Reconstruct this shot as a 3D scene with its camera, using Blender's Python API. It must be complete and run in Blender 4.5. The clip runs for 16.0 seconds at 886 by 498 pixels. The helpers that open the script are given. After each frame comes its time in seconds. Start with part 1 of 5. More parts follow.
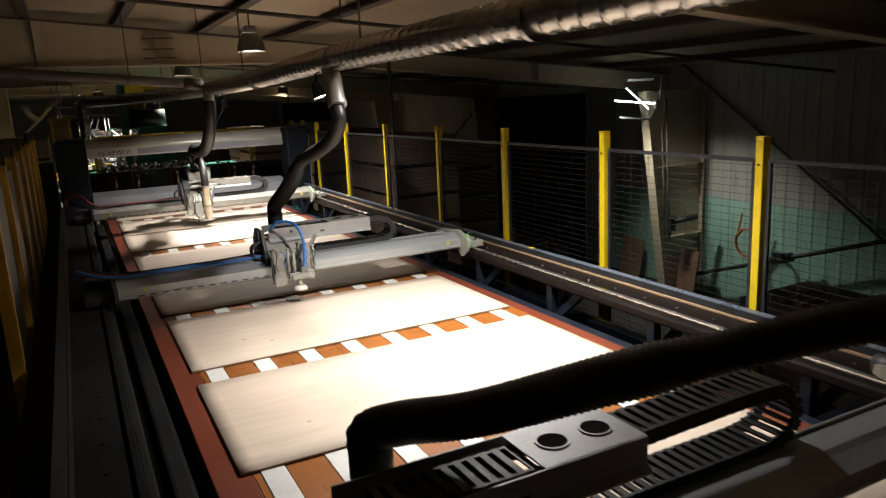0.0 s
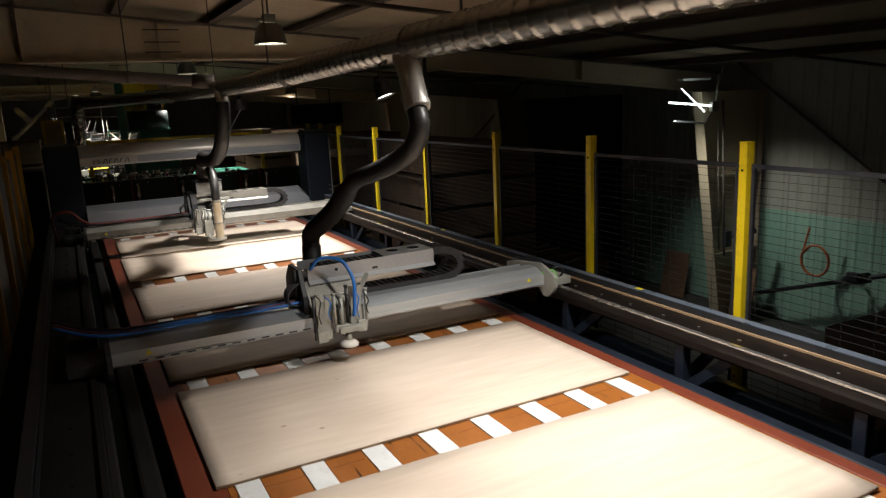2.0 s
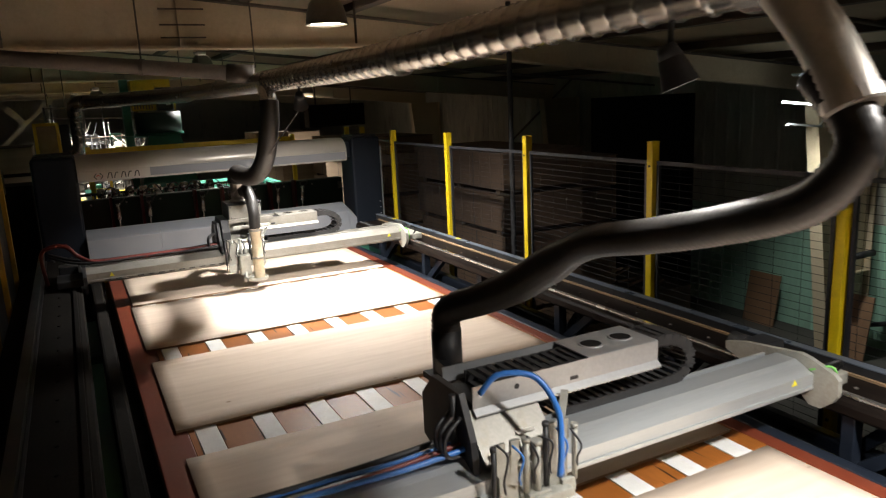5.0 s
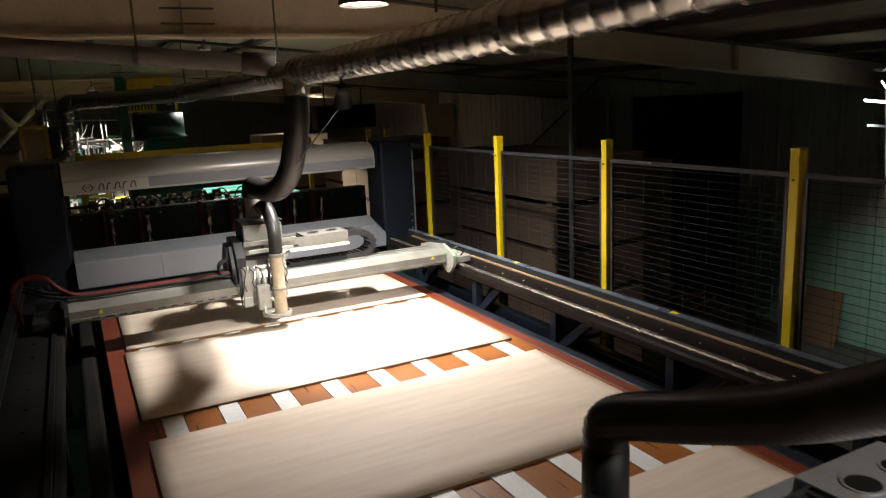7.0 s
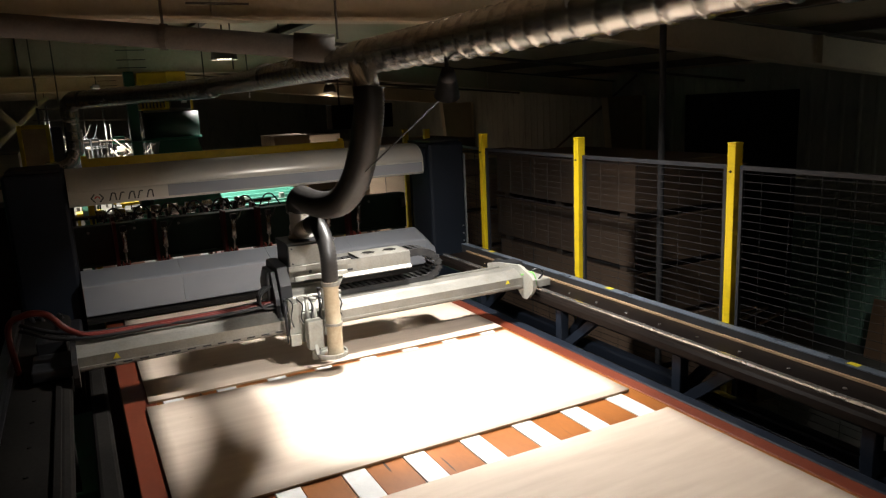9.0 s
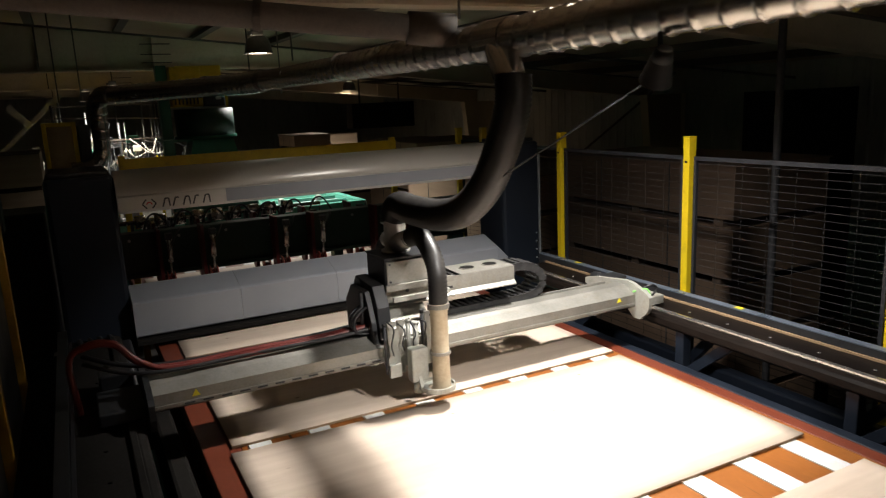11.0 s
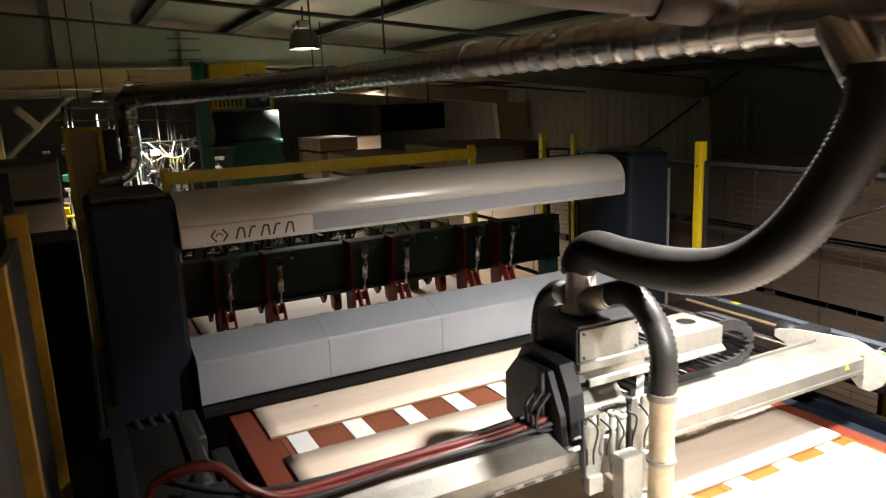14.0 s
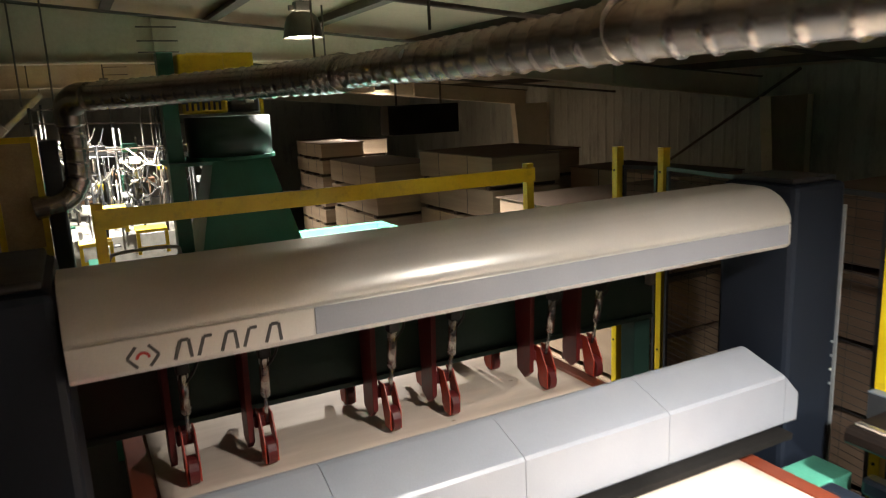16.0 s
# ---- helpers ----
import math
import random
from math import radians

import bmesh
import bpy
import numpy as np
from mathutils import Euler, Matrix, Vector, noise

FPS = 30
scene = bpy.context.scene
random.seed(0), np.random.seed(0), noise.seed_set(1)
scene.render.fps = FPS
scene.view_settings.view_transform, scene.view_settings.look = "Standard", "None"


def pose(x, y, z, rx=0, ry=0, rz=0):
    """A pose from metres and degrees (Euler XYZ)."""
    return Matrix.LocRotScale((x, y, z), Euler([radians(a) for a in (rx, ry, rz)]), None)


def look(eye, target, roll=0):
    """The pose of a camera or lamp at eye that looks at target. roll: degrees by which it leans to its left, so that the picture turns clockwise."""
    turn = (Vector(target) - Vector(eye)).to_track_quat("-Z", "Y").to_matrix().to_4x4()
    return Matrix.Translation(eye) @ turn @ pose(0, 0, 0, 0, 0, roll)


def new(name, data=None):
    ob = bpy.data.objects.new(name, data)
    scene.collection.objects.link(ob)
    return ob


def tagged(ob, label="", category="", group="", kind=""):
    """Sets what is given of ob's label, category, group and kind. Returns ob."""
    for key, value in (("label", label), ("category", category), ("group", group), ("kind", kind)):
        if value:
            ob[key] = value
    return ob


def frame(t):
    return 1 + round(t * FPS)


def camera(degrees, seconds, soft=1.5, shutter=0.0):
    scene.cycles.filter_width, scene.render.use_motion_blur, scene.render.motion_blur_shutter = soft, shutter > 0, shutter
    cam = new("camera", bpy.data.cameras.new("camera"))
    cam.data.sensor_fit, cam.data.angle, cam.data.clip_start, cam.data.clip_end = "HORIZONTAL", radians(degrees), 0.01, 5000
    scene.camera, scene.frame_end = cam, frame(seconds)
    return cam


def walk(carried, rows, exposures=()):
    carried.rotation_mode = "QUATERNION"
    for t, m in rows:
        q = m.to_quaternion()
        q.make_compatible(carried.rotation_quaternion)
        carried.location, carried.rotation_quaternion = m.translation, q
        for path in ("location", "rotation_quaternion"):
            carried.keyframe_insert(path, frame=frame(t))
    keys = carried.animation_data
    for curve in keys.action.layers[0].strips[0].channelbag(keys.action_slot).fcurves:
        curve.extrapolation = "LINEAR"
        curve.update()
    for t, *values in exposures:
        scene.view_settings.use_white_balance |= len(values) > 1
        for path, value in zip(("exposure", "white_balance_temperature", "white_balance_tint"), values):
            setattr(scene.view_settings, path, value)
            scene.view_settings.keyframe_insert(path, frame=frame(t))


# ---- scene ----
cam = camera(63.6, 16.0, 1.2, 0.4)
METRES, EYE, TILT, LEAN, TURN = 10.7, 2.56, 0.0, 0.0, -27.0
ROWS = [
    (0.0, 0.0, 0.0, 0.0, -0.59, -12.11, 2.73),
    (0.5, -0.0174, 0.0291, 0.0003, -0.59, -12.08, 2.74),
    (1.0, -0.0315, 0.0621, 0.0013, -0.6, -12.07, 2.68),
    (1.5, -0.0413, 0.0987, 0.0013, -0.61, -12.02, 2.65),
    (2.0, -0.0557, 0.1342, 0.0011, -0.63, -11.98, 2.6),
    (2.5, -0.072, 0.1689, 0.0007, -0.62, -12.02, 2.71),
    (3.0, -0.0865, 0.2032, 0.0011, -0.63, -12.0, 2.68),
    (3.5, -0.1021, 0.2362, 0.0013, -0.64, -11.98, 2.67),
    (4.0, -0.1173, 0.2676, 0.0008, -0.64, -11.97, 2.67),
    (4.5, -0.1339, 0.2968, 0.0017, -0.64, -11.96, 2.65),
    (5.0, -0.1484, 0.3289, 0.0025, -0.65, -11.94, 2.61),
    (7.5, -0.2037, 0.4709, -0.0004, -0.6, -11.75, 2.72),
    (8.0, -0.2171, 0.4974, -0.001, -0.58, -11.73, 2.73),
    (10.5, -0.2911, 0.5869, -0.0012, -0.58, -11.81, 2.58),
    (11.0, -0.3082, 0.601, -0.0019, -0.61, -11.78, 2.59),
    (11.5, -0.3243, 0.6155, -0.0015, -0.59, -11.79, 2.62),
    (12.0, -0.3397, 0.6303, -0.0011, -0.57, -11.81, 2.64),
    (12.5, -0.3544, 0.6452, -0.0012, -0.58, -11.74, 2.57),
    (13.0, -0.3674, 0.6611, 0.0002, -0.56, -11.73, 2.52),
    (13.5, -0.3785, 0.6802, 0.001, -0.54, -11.72, 2.51),
    (14.0, -0.3873, 0.7112, 0.0026, -0.55, -11.72, 2.5),
    (14.5, -0.395, 0.7515, 0.0026, -0.55, -11.71, 2.49),
    (15.0, -0.4053, 0.7964, 0.0033, -0.56, -11.74, 2.48),
    (15.5, -0.4112, 0.8411, 0.004, -0.56, -11.77, 2.52),
    (16.0, -0.4173, 0.8869, 0.0061, -0.54, -11.76, 2.51),
]
EXPOSURES = [(0.0, 0.15), (0.5, 0.0), (1.0, -0.3), (1.5, -0.55), (2.5, -0.5), (3.5, -0.25), (4.5, 0.15), (5.0, 0.42), (7.5, 0.1), (8.0, 0.1), (10.5, -0.3), (12.5, 0.15), (13.0, 0.45), (13.5, 0.65), (14.0, 0.95), (14.5, 1.25), (15.0, 1.42), (16.0, 1.62)]
LAMP_WATTS, FLOOD_WATTS, FAR_WATTS = 660.0, 240.0, 1400.0
walk(cam, [(t, pose(0, 0, EYE, TILT, LEAN, TURN) @ pose(METRES * x, METRES * y, METRES * z, 90 + pitch, roll, yaw)) for t, x, y, z, yaw, pitch, roll in ROWS], EXPOSURES)

# ---------------------------------------------------------------- light
world = bpy.data.worlds.new("dim_hall_air")
world.use_nodes = True
world.node_tree.nodes["Background"].inputs[0].default_value = (0.05, 0.055, 0.06, 1)
world.node_tree.nodes["Background"].inputs[1].default_value = 0.02
scene.world = world

LAMPS = [(2.50, 4.10, 3.32), (2.46, 10.45, 3.30), (2.54, 17.66, 3.30)]


def spot_lamp(name, eye, target, watts, cone, blend, size, colour):
    data = bpy.data.lights.new(name, "SPOT")
    data.energy, data.spot_size, data.spot_blend, data.shadow_soft_size, data.color = watts, radians(cone), blend, size, colour
    ob = new(name, data)
    ob.matrix_world = look(eye, target)
    return ob


WARM = (1.0, 0.955, 0.905)
COOL = (0.96, 1.0, 0.93)
for (lx, ly, lz), share, cone in zip(LAMPS, (1.15, 1.1, 1.5), (130, 142, 134)):
    spot_lamp("high_bay_light", (lx, ly, lz - 0.03), (lx, ly, 0.0), share * LAMP_WATTS, cone, 1.0, 0.09, WARM)

# the two floods under the duct throw hard pools on the sheets beside them
FLOODS = [((1.75, 5.42, 2.65), (2.20, 4.90, 0.88), 94, 0.5, 0.2), ((1.72, 9.02, 2.62), (2.15, 10.15, 0.88), 78, 0.4, 0.9)]
for eye, aim, cone, blend, share in FLOODS:
    d = (Vector(aim) - Vector(eye)).normalized()
    spot_lamp("duct_flood_light", Vector(eye) + 0.075 * d, aim, share * FLOOD_WATTS, cone, blend, 0.045, WARM)

# ---------------------------------------------------------------- materials


def mat(name, a, b=None, rough=0.6, metal=0.0, scale=6.0, bump=0.1, fine=60.0, stretch=(1, 1, 1), spec=0.5, dirt=0.0, dirt_colour=(0.05, 0.04, 0.03), coat=0.0, rvar=0.12):
    """Two-scale procedural surface: broad mottling from a to b, fine grain, stains, bump."""
    m = bpy.data.materials.new(name)
    m.use_nodes = True
    nt = m.node_tree
    bs = nt.nodes["Principled BSDF"]
    b = b or tuple(min(1, c * 1.25) for c in a)
    co = nt.nodes.new("ShaderNodeTexCoord")
    mp = nt.nodes.new("ShaderNodeMapping")
    mp.inputs["Scale"].default_value = stretch
    nt.links.new(co.outputs["Object"], mp.inputs["Vector"])

    def noise_node(s, detail=4.0, r=0.55):
        n = nt.nodes.new("ShaderNodeTexNoise")
        n.inputs["Scale"].default_value, n.inputs["Detail"].default_value, n.inputs["Roughness"].default_value = s, detail, r
        nt.links.new(mp.outputs["Vector"], n.inputs["Vector"])
        return n

    n1, n2 = noise_node(scale), noise_node(fine, 3.0)
    mixn = nt.nodes.new("ShaderNodeMath")
    mixn.operation = "MULTIPLY_ADD"
    mixn.inputs[1].default_value = 0.35
    nt.links.new(n2.outputs["Fac"], mixn.inputs[0])
    half = nt.nodes.new("ShaderNodeMath")
    half.operation = "MULTIPLY"
    half.inputs[1].default_value = 0.65
    nt.links.new(n1.outputs["Fac"], half.inputs[0])
    nt.links.new(half.outputs[0], mixn.inputs[2])
    ramp = nt.nodes.new("ShaderNodeValToRGB")
    ramp.color_ramp.elements[0].position, ramp.color_ramp.elements[1].position = 0.33, 0.67
    ramp.color_ramp.elements[0].color, ramp.color_ramp.elements[1].color = (*a, 1), (*b, 1)
    nt.links.new(mixn.outputs[0], ramp.inputs["Fac"])
    colour = ramp.outputs["Color"]
    if dirt:
        n3 = noise_node(scale * 2.3, 6.0, 0.7)
        r3 = nt.nodes.new("ShaderNodeValToRGB")
        r3.color_ramp.elements[0].position, r3.color_ramp.elements[1].position = 0.52, 0.75
        r3.color_ramp.elements[0].color, r3.color_ramp.elements[1].color = (0, 0, 0, 1), (dirt, dirt, dirt, 1)
        nt.links.new(n3.outputs["Fac"], r3.inputs["Fac"])
        mx = nt.nodes.new("ShaderNodeMix")
        mx.data_type = "RGBA"
        nt.links.new(r3.outputs["Color"], mx.inputs["Factor"])
        nt.links.new(colour, mx.inputs["A"])
        mx.inputs["B"].default_value = (*dirt_colour, 1)
        colour = mx.outputs["Result"]
    nt.links.new(colour, bs.inputs["Base Color"])
    rr = nt.nodes.new("ShaderNodeMapRange")
    rr.inputs["To Min"].default_value, rr.inputs["To Max"].default_value = max(0.03, rough - rvar), min(1, rough + rvar)
    nt.links.new(n1.outputs["Fac"], rr.inputs["Value"])
    nt.links.new(rr.outputs["Result"], bs.inputs["Roughness"])
    bs.inputs["Metallic"].default_value = metal
    bs.inputs["Specular IOR Level"].default_value = spec
    bs.inputs["Coat Weight"].default_value = coat
    if bump:
        bp = nt.nodes.new("ShaderNodeBump")
        bp.inputs["Strength"].default_value, bp.inputs["Distance"].default_value = bump, 0.004
        nt.links.new(mixn.outputs[0], bp.inputs["Height"])
        nt.links.new(bp.outputs["Normal"], bs.inputs["Normal"])
    return m


def glow(name, colour, strength):
    m = bpy.data.materials.new(name)
    m.use_nodes = True
    bs = m.node_tree.nodes["Principled BSDF"]
    bs.inputs["Base Color"].default_value = (*colour, 1)
    bs.inputs["Emission Color"].default_value = (*colour, 1)
    bs.inputs["Emission Strength"].default_value = strength
    return m


def veneer(name, a, b, knots):
    """Rotary-cut veneer: long grain along x, cathedral bands, knots and dark streaks, varying from sheet to sheet."""
    m = bpy.data.materials.new(name)
    m.use_nodes = True
    nt = m.node_tree
    L = nt.links.new
    bs = nt.nodes["Principled BSDF"]
    co = nt.nodes.new("ShaderNodeTexCoord")
    info = nt.nodes.new("ShaderNodeObjectInfo")
    off = nt.nodes.new("ShaderNodeVectorMath")
    off.operation = "MULTIPLY_ADD"
    off.inputs[0].default_value = (37.0, 23.0, 11.0)
    L(info.outputs["Random"], off.inputs[1])
    L(co.outputs["Object"], off.inputs[2])

    def tex(kind, scale, stretch):
        mp = nt.nodes.new("ShaderNodeMapping")
        mp.inputs["Scale"].default_value = stretch
        L(off.outputs[0], mp.inputs["Vector"])
        n = nt.nodes.new(kind)
        n.inputs["Scale"].default_value = scale
        L(mp.outputs["Vector"], n.inputs["Vector"])
        return n

    grain = tex("ShaderNodeTexNoise", 9.0, (0.3, 2.4, 1.0))
    grain.inputs["Detail"].default_value = 5.0
    broad = tex("ShaderNodeTexNoise", 1.6, (0.5, 2.0, 1.0))
    broad.inputs["Detail"].default_value = 3.0
    add = nt.nodes.new("ShaderNodeMath")
    add.operation = "MULTIPLY_ADD"
    add.inputs[1].default_value = 0.5
    L(grain.outputs["Fac"], add.inputs[0])
    hb = nt.nodes.new("ShaderNodeMath")
    hb.operation = "MULTIPLY"
    hb.inputs[1].default_value = 0.5
    L(broad.outputs["Fac"], hb.inputs[0])
    L(hb.outputs[0], add.inputs[2])
    ramp = nt.nodes.new("ShaderNodeValToRGB")
    ramp.color_ramp.elements[0].position, ramp.color_ramp.elements[1].position = 0.22, 0.72
    ramp.color_ramp.elements[0].color, ramp.color_ramp.elements[1].color = (*a, 1), (*b, 1)
    L(add.outputs[0], ramp.inputs["Fac"])
    vor = tex("ShaderNodeTexVoronoi", 4.2, (0.8, 1.2, 1.0))
    vor.inputs["Randomness"].default_value = 1.0
    kr = nt.nodes.new("ShaderNodeValToRGB")
    kr.color_ramp.elements[0].position, kr.color_ramp.elements[1].position = 0.016, 0.07
    kr.color_ramp.elements[0].color, kr.color_ramp.elements[1].color = (knots, knots, knots, 1), (0, 0, 0, 1)
    L(vor.outputs["Distance"], kr.inputs["Fac"])
    gate = nt.nodes.new("ShaderNodeMath")
    gate.operation = "GREATER_THAN"
    gate.inputs[1].default_value = 0.45
    sep = nt.nodes.new("ShaderNodeSeparateColor")
    L(vor.outputs["Color"], sep.inputs["Color"])
    L(sep.outputs["Red"], gate.inputs[0])
    km = nt.nodes.new("ShaderNodeMath")
    km.operation = "MULTIPLY"
    L(kr.outputs["Color"], km.inputs[0])
    L(gate.outputs[0], km.inputs[1])
    mx = nt.nodes.new("ShaderNodeMix")
    mx.data_type = "RGBA"
    L(km.outputs[0], mx.inputs["Factor"])
    L(ramp.outputs["Color"], mx.inputs["A"])
    mx.inputs["B"].default_value = (0.20, 0.115, 0.055, 1)
    hs = nt.nodes.new("ShaderNodeHueSaturation")
    vr = nt.nodes.new("ShaderNodeMapRange")
    vr.inputs["To Min"].default_value, vr.inputs["To Max"].default_value = 0.9, 1.06
    L(info.outputs["Random"], vr.inputs["Value"])
    L(vr.outputs["Result"], hs.inputs["Value"])
    L(mx.outputs["Result"], hs.inputs["Color"])
    L(hs.outputs["Color"], bs.inputs["Base Color"])
    bs.inputs["Roughness"].default_value = 0.62
    bs.inputs["Specular IOR Level"].default_value = 0.3
    bp = nt.nodes.new("ShaderNodeBump")
    bp.inputs["Strength"].default_value, bp.inputs["Distance"].default_value = 0.15, 0.002
    L(grain.outputs["Fac"], bp.inputs["Height"])
    L(bp.outputs["Normal"], bs.inputs["Normal"])
    return m


PLY = veneer("pale_softwood_veneer", (0.53, 0.425, 0.335), (0.71, 0.605, 0.50), 0.8)
PLY_EDGE = mat("plywood_edge_plies", (0.20, 0.13, 0.07), (0.33, 0.22, 0.13), 0.8, scale=3, fine=400, stretch=(1, 1, 40), bump=0.3)
STACKPLY = mat("stacked_plywood_edges", (0.24, 0.165, 0.105), (0.38, 0.275, 0.185), 0.85, scale=1.4, fine=130, stretch=(0.25, 0.25, 6), bump=0.3)
STACKBROWN = mat("stacked_brown_board_edges", (0.085, 0.055, 0.036), (0.145, 0.095, 0.062), 0.85, scale=1.4, fine=130, stretch=(0.25, 0.25, 6), bump=0.3)
STICKER = mat("dark_timber_bearers", (0.05, 0.035, 0.025), (0.09, 0.06, 0.04), 0.9)
BED = mat("orange_brown_phenolic_plate", (0.23, 0.075, 0.012), (0.31, 0.105, 0.02), 0.42, scale=3.2, fine=45, stretch=(1, 0.4, 1), bump=0.08, dirt=0.35, dirt_colour=(0.16, 0.05, 0.015))
# Same plates past the router gantry, with their shade put into the colour.
BED_SHADED = mat("shaded_red_brown_plate", (0.15, 0.042, 0.018), (0.21, 0.062, 0.026), 0.42, scale=3.2, fine=45, stretch=(1, 0.4, 1), bump=0.08, dirt=0.35, dirt_colour=(0.11, 0.03, 0.014))
REDSTEEL = mat("red_brown_painted_steel", (0.12, 0.024, 0.011), (0.165, 0.036, 0.016), 0.45, scale=4, bump=0.08, dirt=0.4, dirt_colour=(0.10, 0.03, 0.02))
BELT = mat("white_conveyor_belt", (0.60, 0.61, 0.60), (0.74, 0.75, 0.74), 0.5, scale=5, fine=120, bump=0.1, dirt=0.35, dirt_colour=(0.40, 0.33, 0.26))
ALU = mat("brushed_aluminium_extrusion", (0.36, 0.385, 0.40), (0.46, 0.49, 0.50), 0.36, 0.55, scale=3, fine=90, stretch=(0.1, 3, 3), bump=0.05, dirt=0.2, dirt_colour=(0.36, 0.34, 0.30))
ALU_SHEET = mat("folded_aluminium_sheet", (0.40, 0.415, 0.43), (0.50, 0.515, 0.52), 0.5, 0.75, scale=4, bump=0.04, dirt=0.2, dirt_colour=(0.38, 0.35, 0.3))
CASTING = mat("dusty_grey_machined_plate", (0.28, 0.28, 0.25), (0.40, 0.40, 0.36), 0.55, 0.35, scale=9, bump=0.1, dirt=0.5, dirt_colour=(0.26, 0.23, 0.17))
DUSTYPIPE = mat("dust_coated_tan_steel_tube", (0.38, 0.31, 0.21), (0.52, 0.44, 0.32), 0.6, 0.3, scale=9, bump=0.1, dirt=0.4, dirt_colour=(0.26, 0.2, 0.13))
BLACKSTEEL = mat("black_painted_steel", (0.012, 0.013, 0.015), (0.022, 0.023, 0.026), 0.5, scale=5, bump=0.08, dirt=0.3, dirt_colour=(0.06, 0.05, 0.04))
CHAIN = mat("black_nylon_cable_chain", (0.018, 0.018, 0.019), (0.032, 0.032, 0.033), 0.45, scale=20, bump=0.05, dirt=0.2, dirt_colour=(0.09, 0.08, 0.06))
RUBBER = mat("black_ribbed_rubber_hose", (0.014, 0.013, 0.013), (0.030, 0.028, 0.026), 0.42, scale=7, bump=0.1, dirt=0.3, dirt_colour=(0.075, 0.065, 0.055))
BLUESTEEL = mat("slate_blue_painted_steel", (0.008, 0.011, 0.018), (0.014, 0.019, 0.029), 0.38, scale=4, bump=0.08, dirt=0.2, dirt_colour=(0.03, 0.03, 0.03), spec=0.35)
LIPBLUE = mat("worn_blue_grey_lip", (0.10, 0.125, 0.16), (0.16, 0.19, 0.235), 0.3, 0.3, scale=5, bump=0.05)
TOWERBLUE = mat("dark_navy_enclosure_paint", (0.006, 0.009, 0.016), (0.009, 0.0135, 0.022), 0.6, scale=2, bump=0.04, spec=0.25)
RAILSTEEL = mat("oily_brown_black_rail_beam", (0.006, 0.0045, 0.004), (0.012, 0.009, 0.0075), 0.34, 0.0, scale=5, fine=40, stretch=(1, 0.3, 1), bump=0.2, dirt=0.25, dirt_colour=(0.03, 0.02, 0.014), rvar=0.15, spec=0.07)
BRIGHTSTEEL = mat("polished_guide_rail", (0.45, 0.44, 0.42), (0.6, 0.58, 0.55), 0.25, 0.9, scale=6, bump=0.03)
YELLOW = mat("safety_yellow_paint", (0.66, 0.47, 0.006), (0.76, 0.57, 0.015), 0.42, scale=5, bump=0.08, dirt=0.45, dirt_colour=(0.30, 0.20, 0.03))
WIRE = mat("dark_galvanised_wire", (0.016, 0.016, 0.018), (0.032, 0.032, 0.034), 0.65, 0.0, scale=10, bump=0, spec=0.2)
FENCEFRAME = mat("dark_fence_tube", (0.016, 0.017, 0.021), (0.03, 0.031, 0.036), 0.45, scale=6, bump=0.05)
HOODGREY = mat("light_grey_powder_coat", (0.22, 0.235, 0.262), (0.27, 0.284, 0.312), 0.34, scale=2, fine=150, bump=0.05, dirt=0.08, dirt_colour=(0.30, 0.28, 0.25))
BEAMGREY = mat("silver_grey_powder_coat", (0.52, 0.505, 0.47), (0.60, 0.585, 0.545), 0.33, 0.3, scale=2, fine=150, bump=0.02, dirt=0.0, rvar=0.03)
LOGOGREY = mat("dark_grey_print", (0.05, 0.05, 0.052), (0.06, 0.06, 0.062), 0.6, bump=0)
LOGORED = mat("red_print", (0.45, 0.03, 0.03), (0.5, 0.04, 0.035), 0.6, bump=0)
GALV = mat("dull_galvanised_fitting", (0.42, 0.40, 0.37), (0.54, 0.52, 0.48), 0.4, 0.55, scale=7, fine=60, bump=0.05, dirt=0.25, dirt_colour=(0.26, 0.22, 0.17))
DUCT = mat("spiral_galvanised_duct", (0.40, 0.385, 0.355), (0.52, 0.50, 0.46), 0.25, 0.85, scale=5, fine=50, bump=0.03, dirt=0.18, dirt_colour=(0.26, 0.23, 0.19), rvar=0.06)
GREEN = mat("machine_green_paint", (0.010, 0.10, 0.062), (0.017, 0.14, 0.088), 0.42, scale=3, bump=0.06, dirt=0.3, dirt_colour=(0.05, 0.07, 0.05))
TEAL = mat("pale_teal_machine_paint", (0.055, 0.25, 0.175), (0.09, 0.34, 0.24), 0.45, scale=4, bump=0.06, dirt=0.35, dirt_colour=(0.12, 0.18, 0.14))
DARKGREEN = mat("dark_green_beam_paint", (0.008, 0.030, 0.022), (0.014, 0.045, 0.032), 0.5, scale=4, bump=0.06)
WHEELRED = mat("red_enamel_wheel_arm", (0.34, 0.030, 0.014), (0.46, 0.05, 0.02), 0.4, scale=12, bump=0.05, dirt=0.4, dirt_colour=(0.12, 0.02, 0.012))
TYRE = mat("dark_red_urethane_tyre", (0.075, 0.007, 0.007), (0.12, 0.011, 0.010), 0.45, scale=12, bump=0.05)
CEILING = mat("cream_ceiling_sheet", (0.37, 0.29, 0.20), (0.47, 0.375, 0.26), 0.8, scale=1.2, fine=30, bump=0.15, dirt=0.35, dirt_colour=(0.34, 0.27, 0.18))
GIRDER = mat("cream_painted_girder", (0.49, 0.40, 0.275), (0.59, 0.49, 0.35), 0.65, scale=1.5, fine=25, bump=0.1, dirt=0.35, dirt_colour=(0.28, 0.22, 0.15))
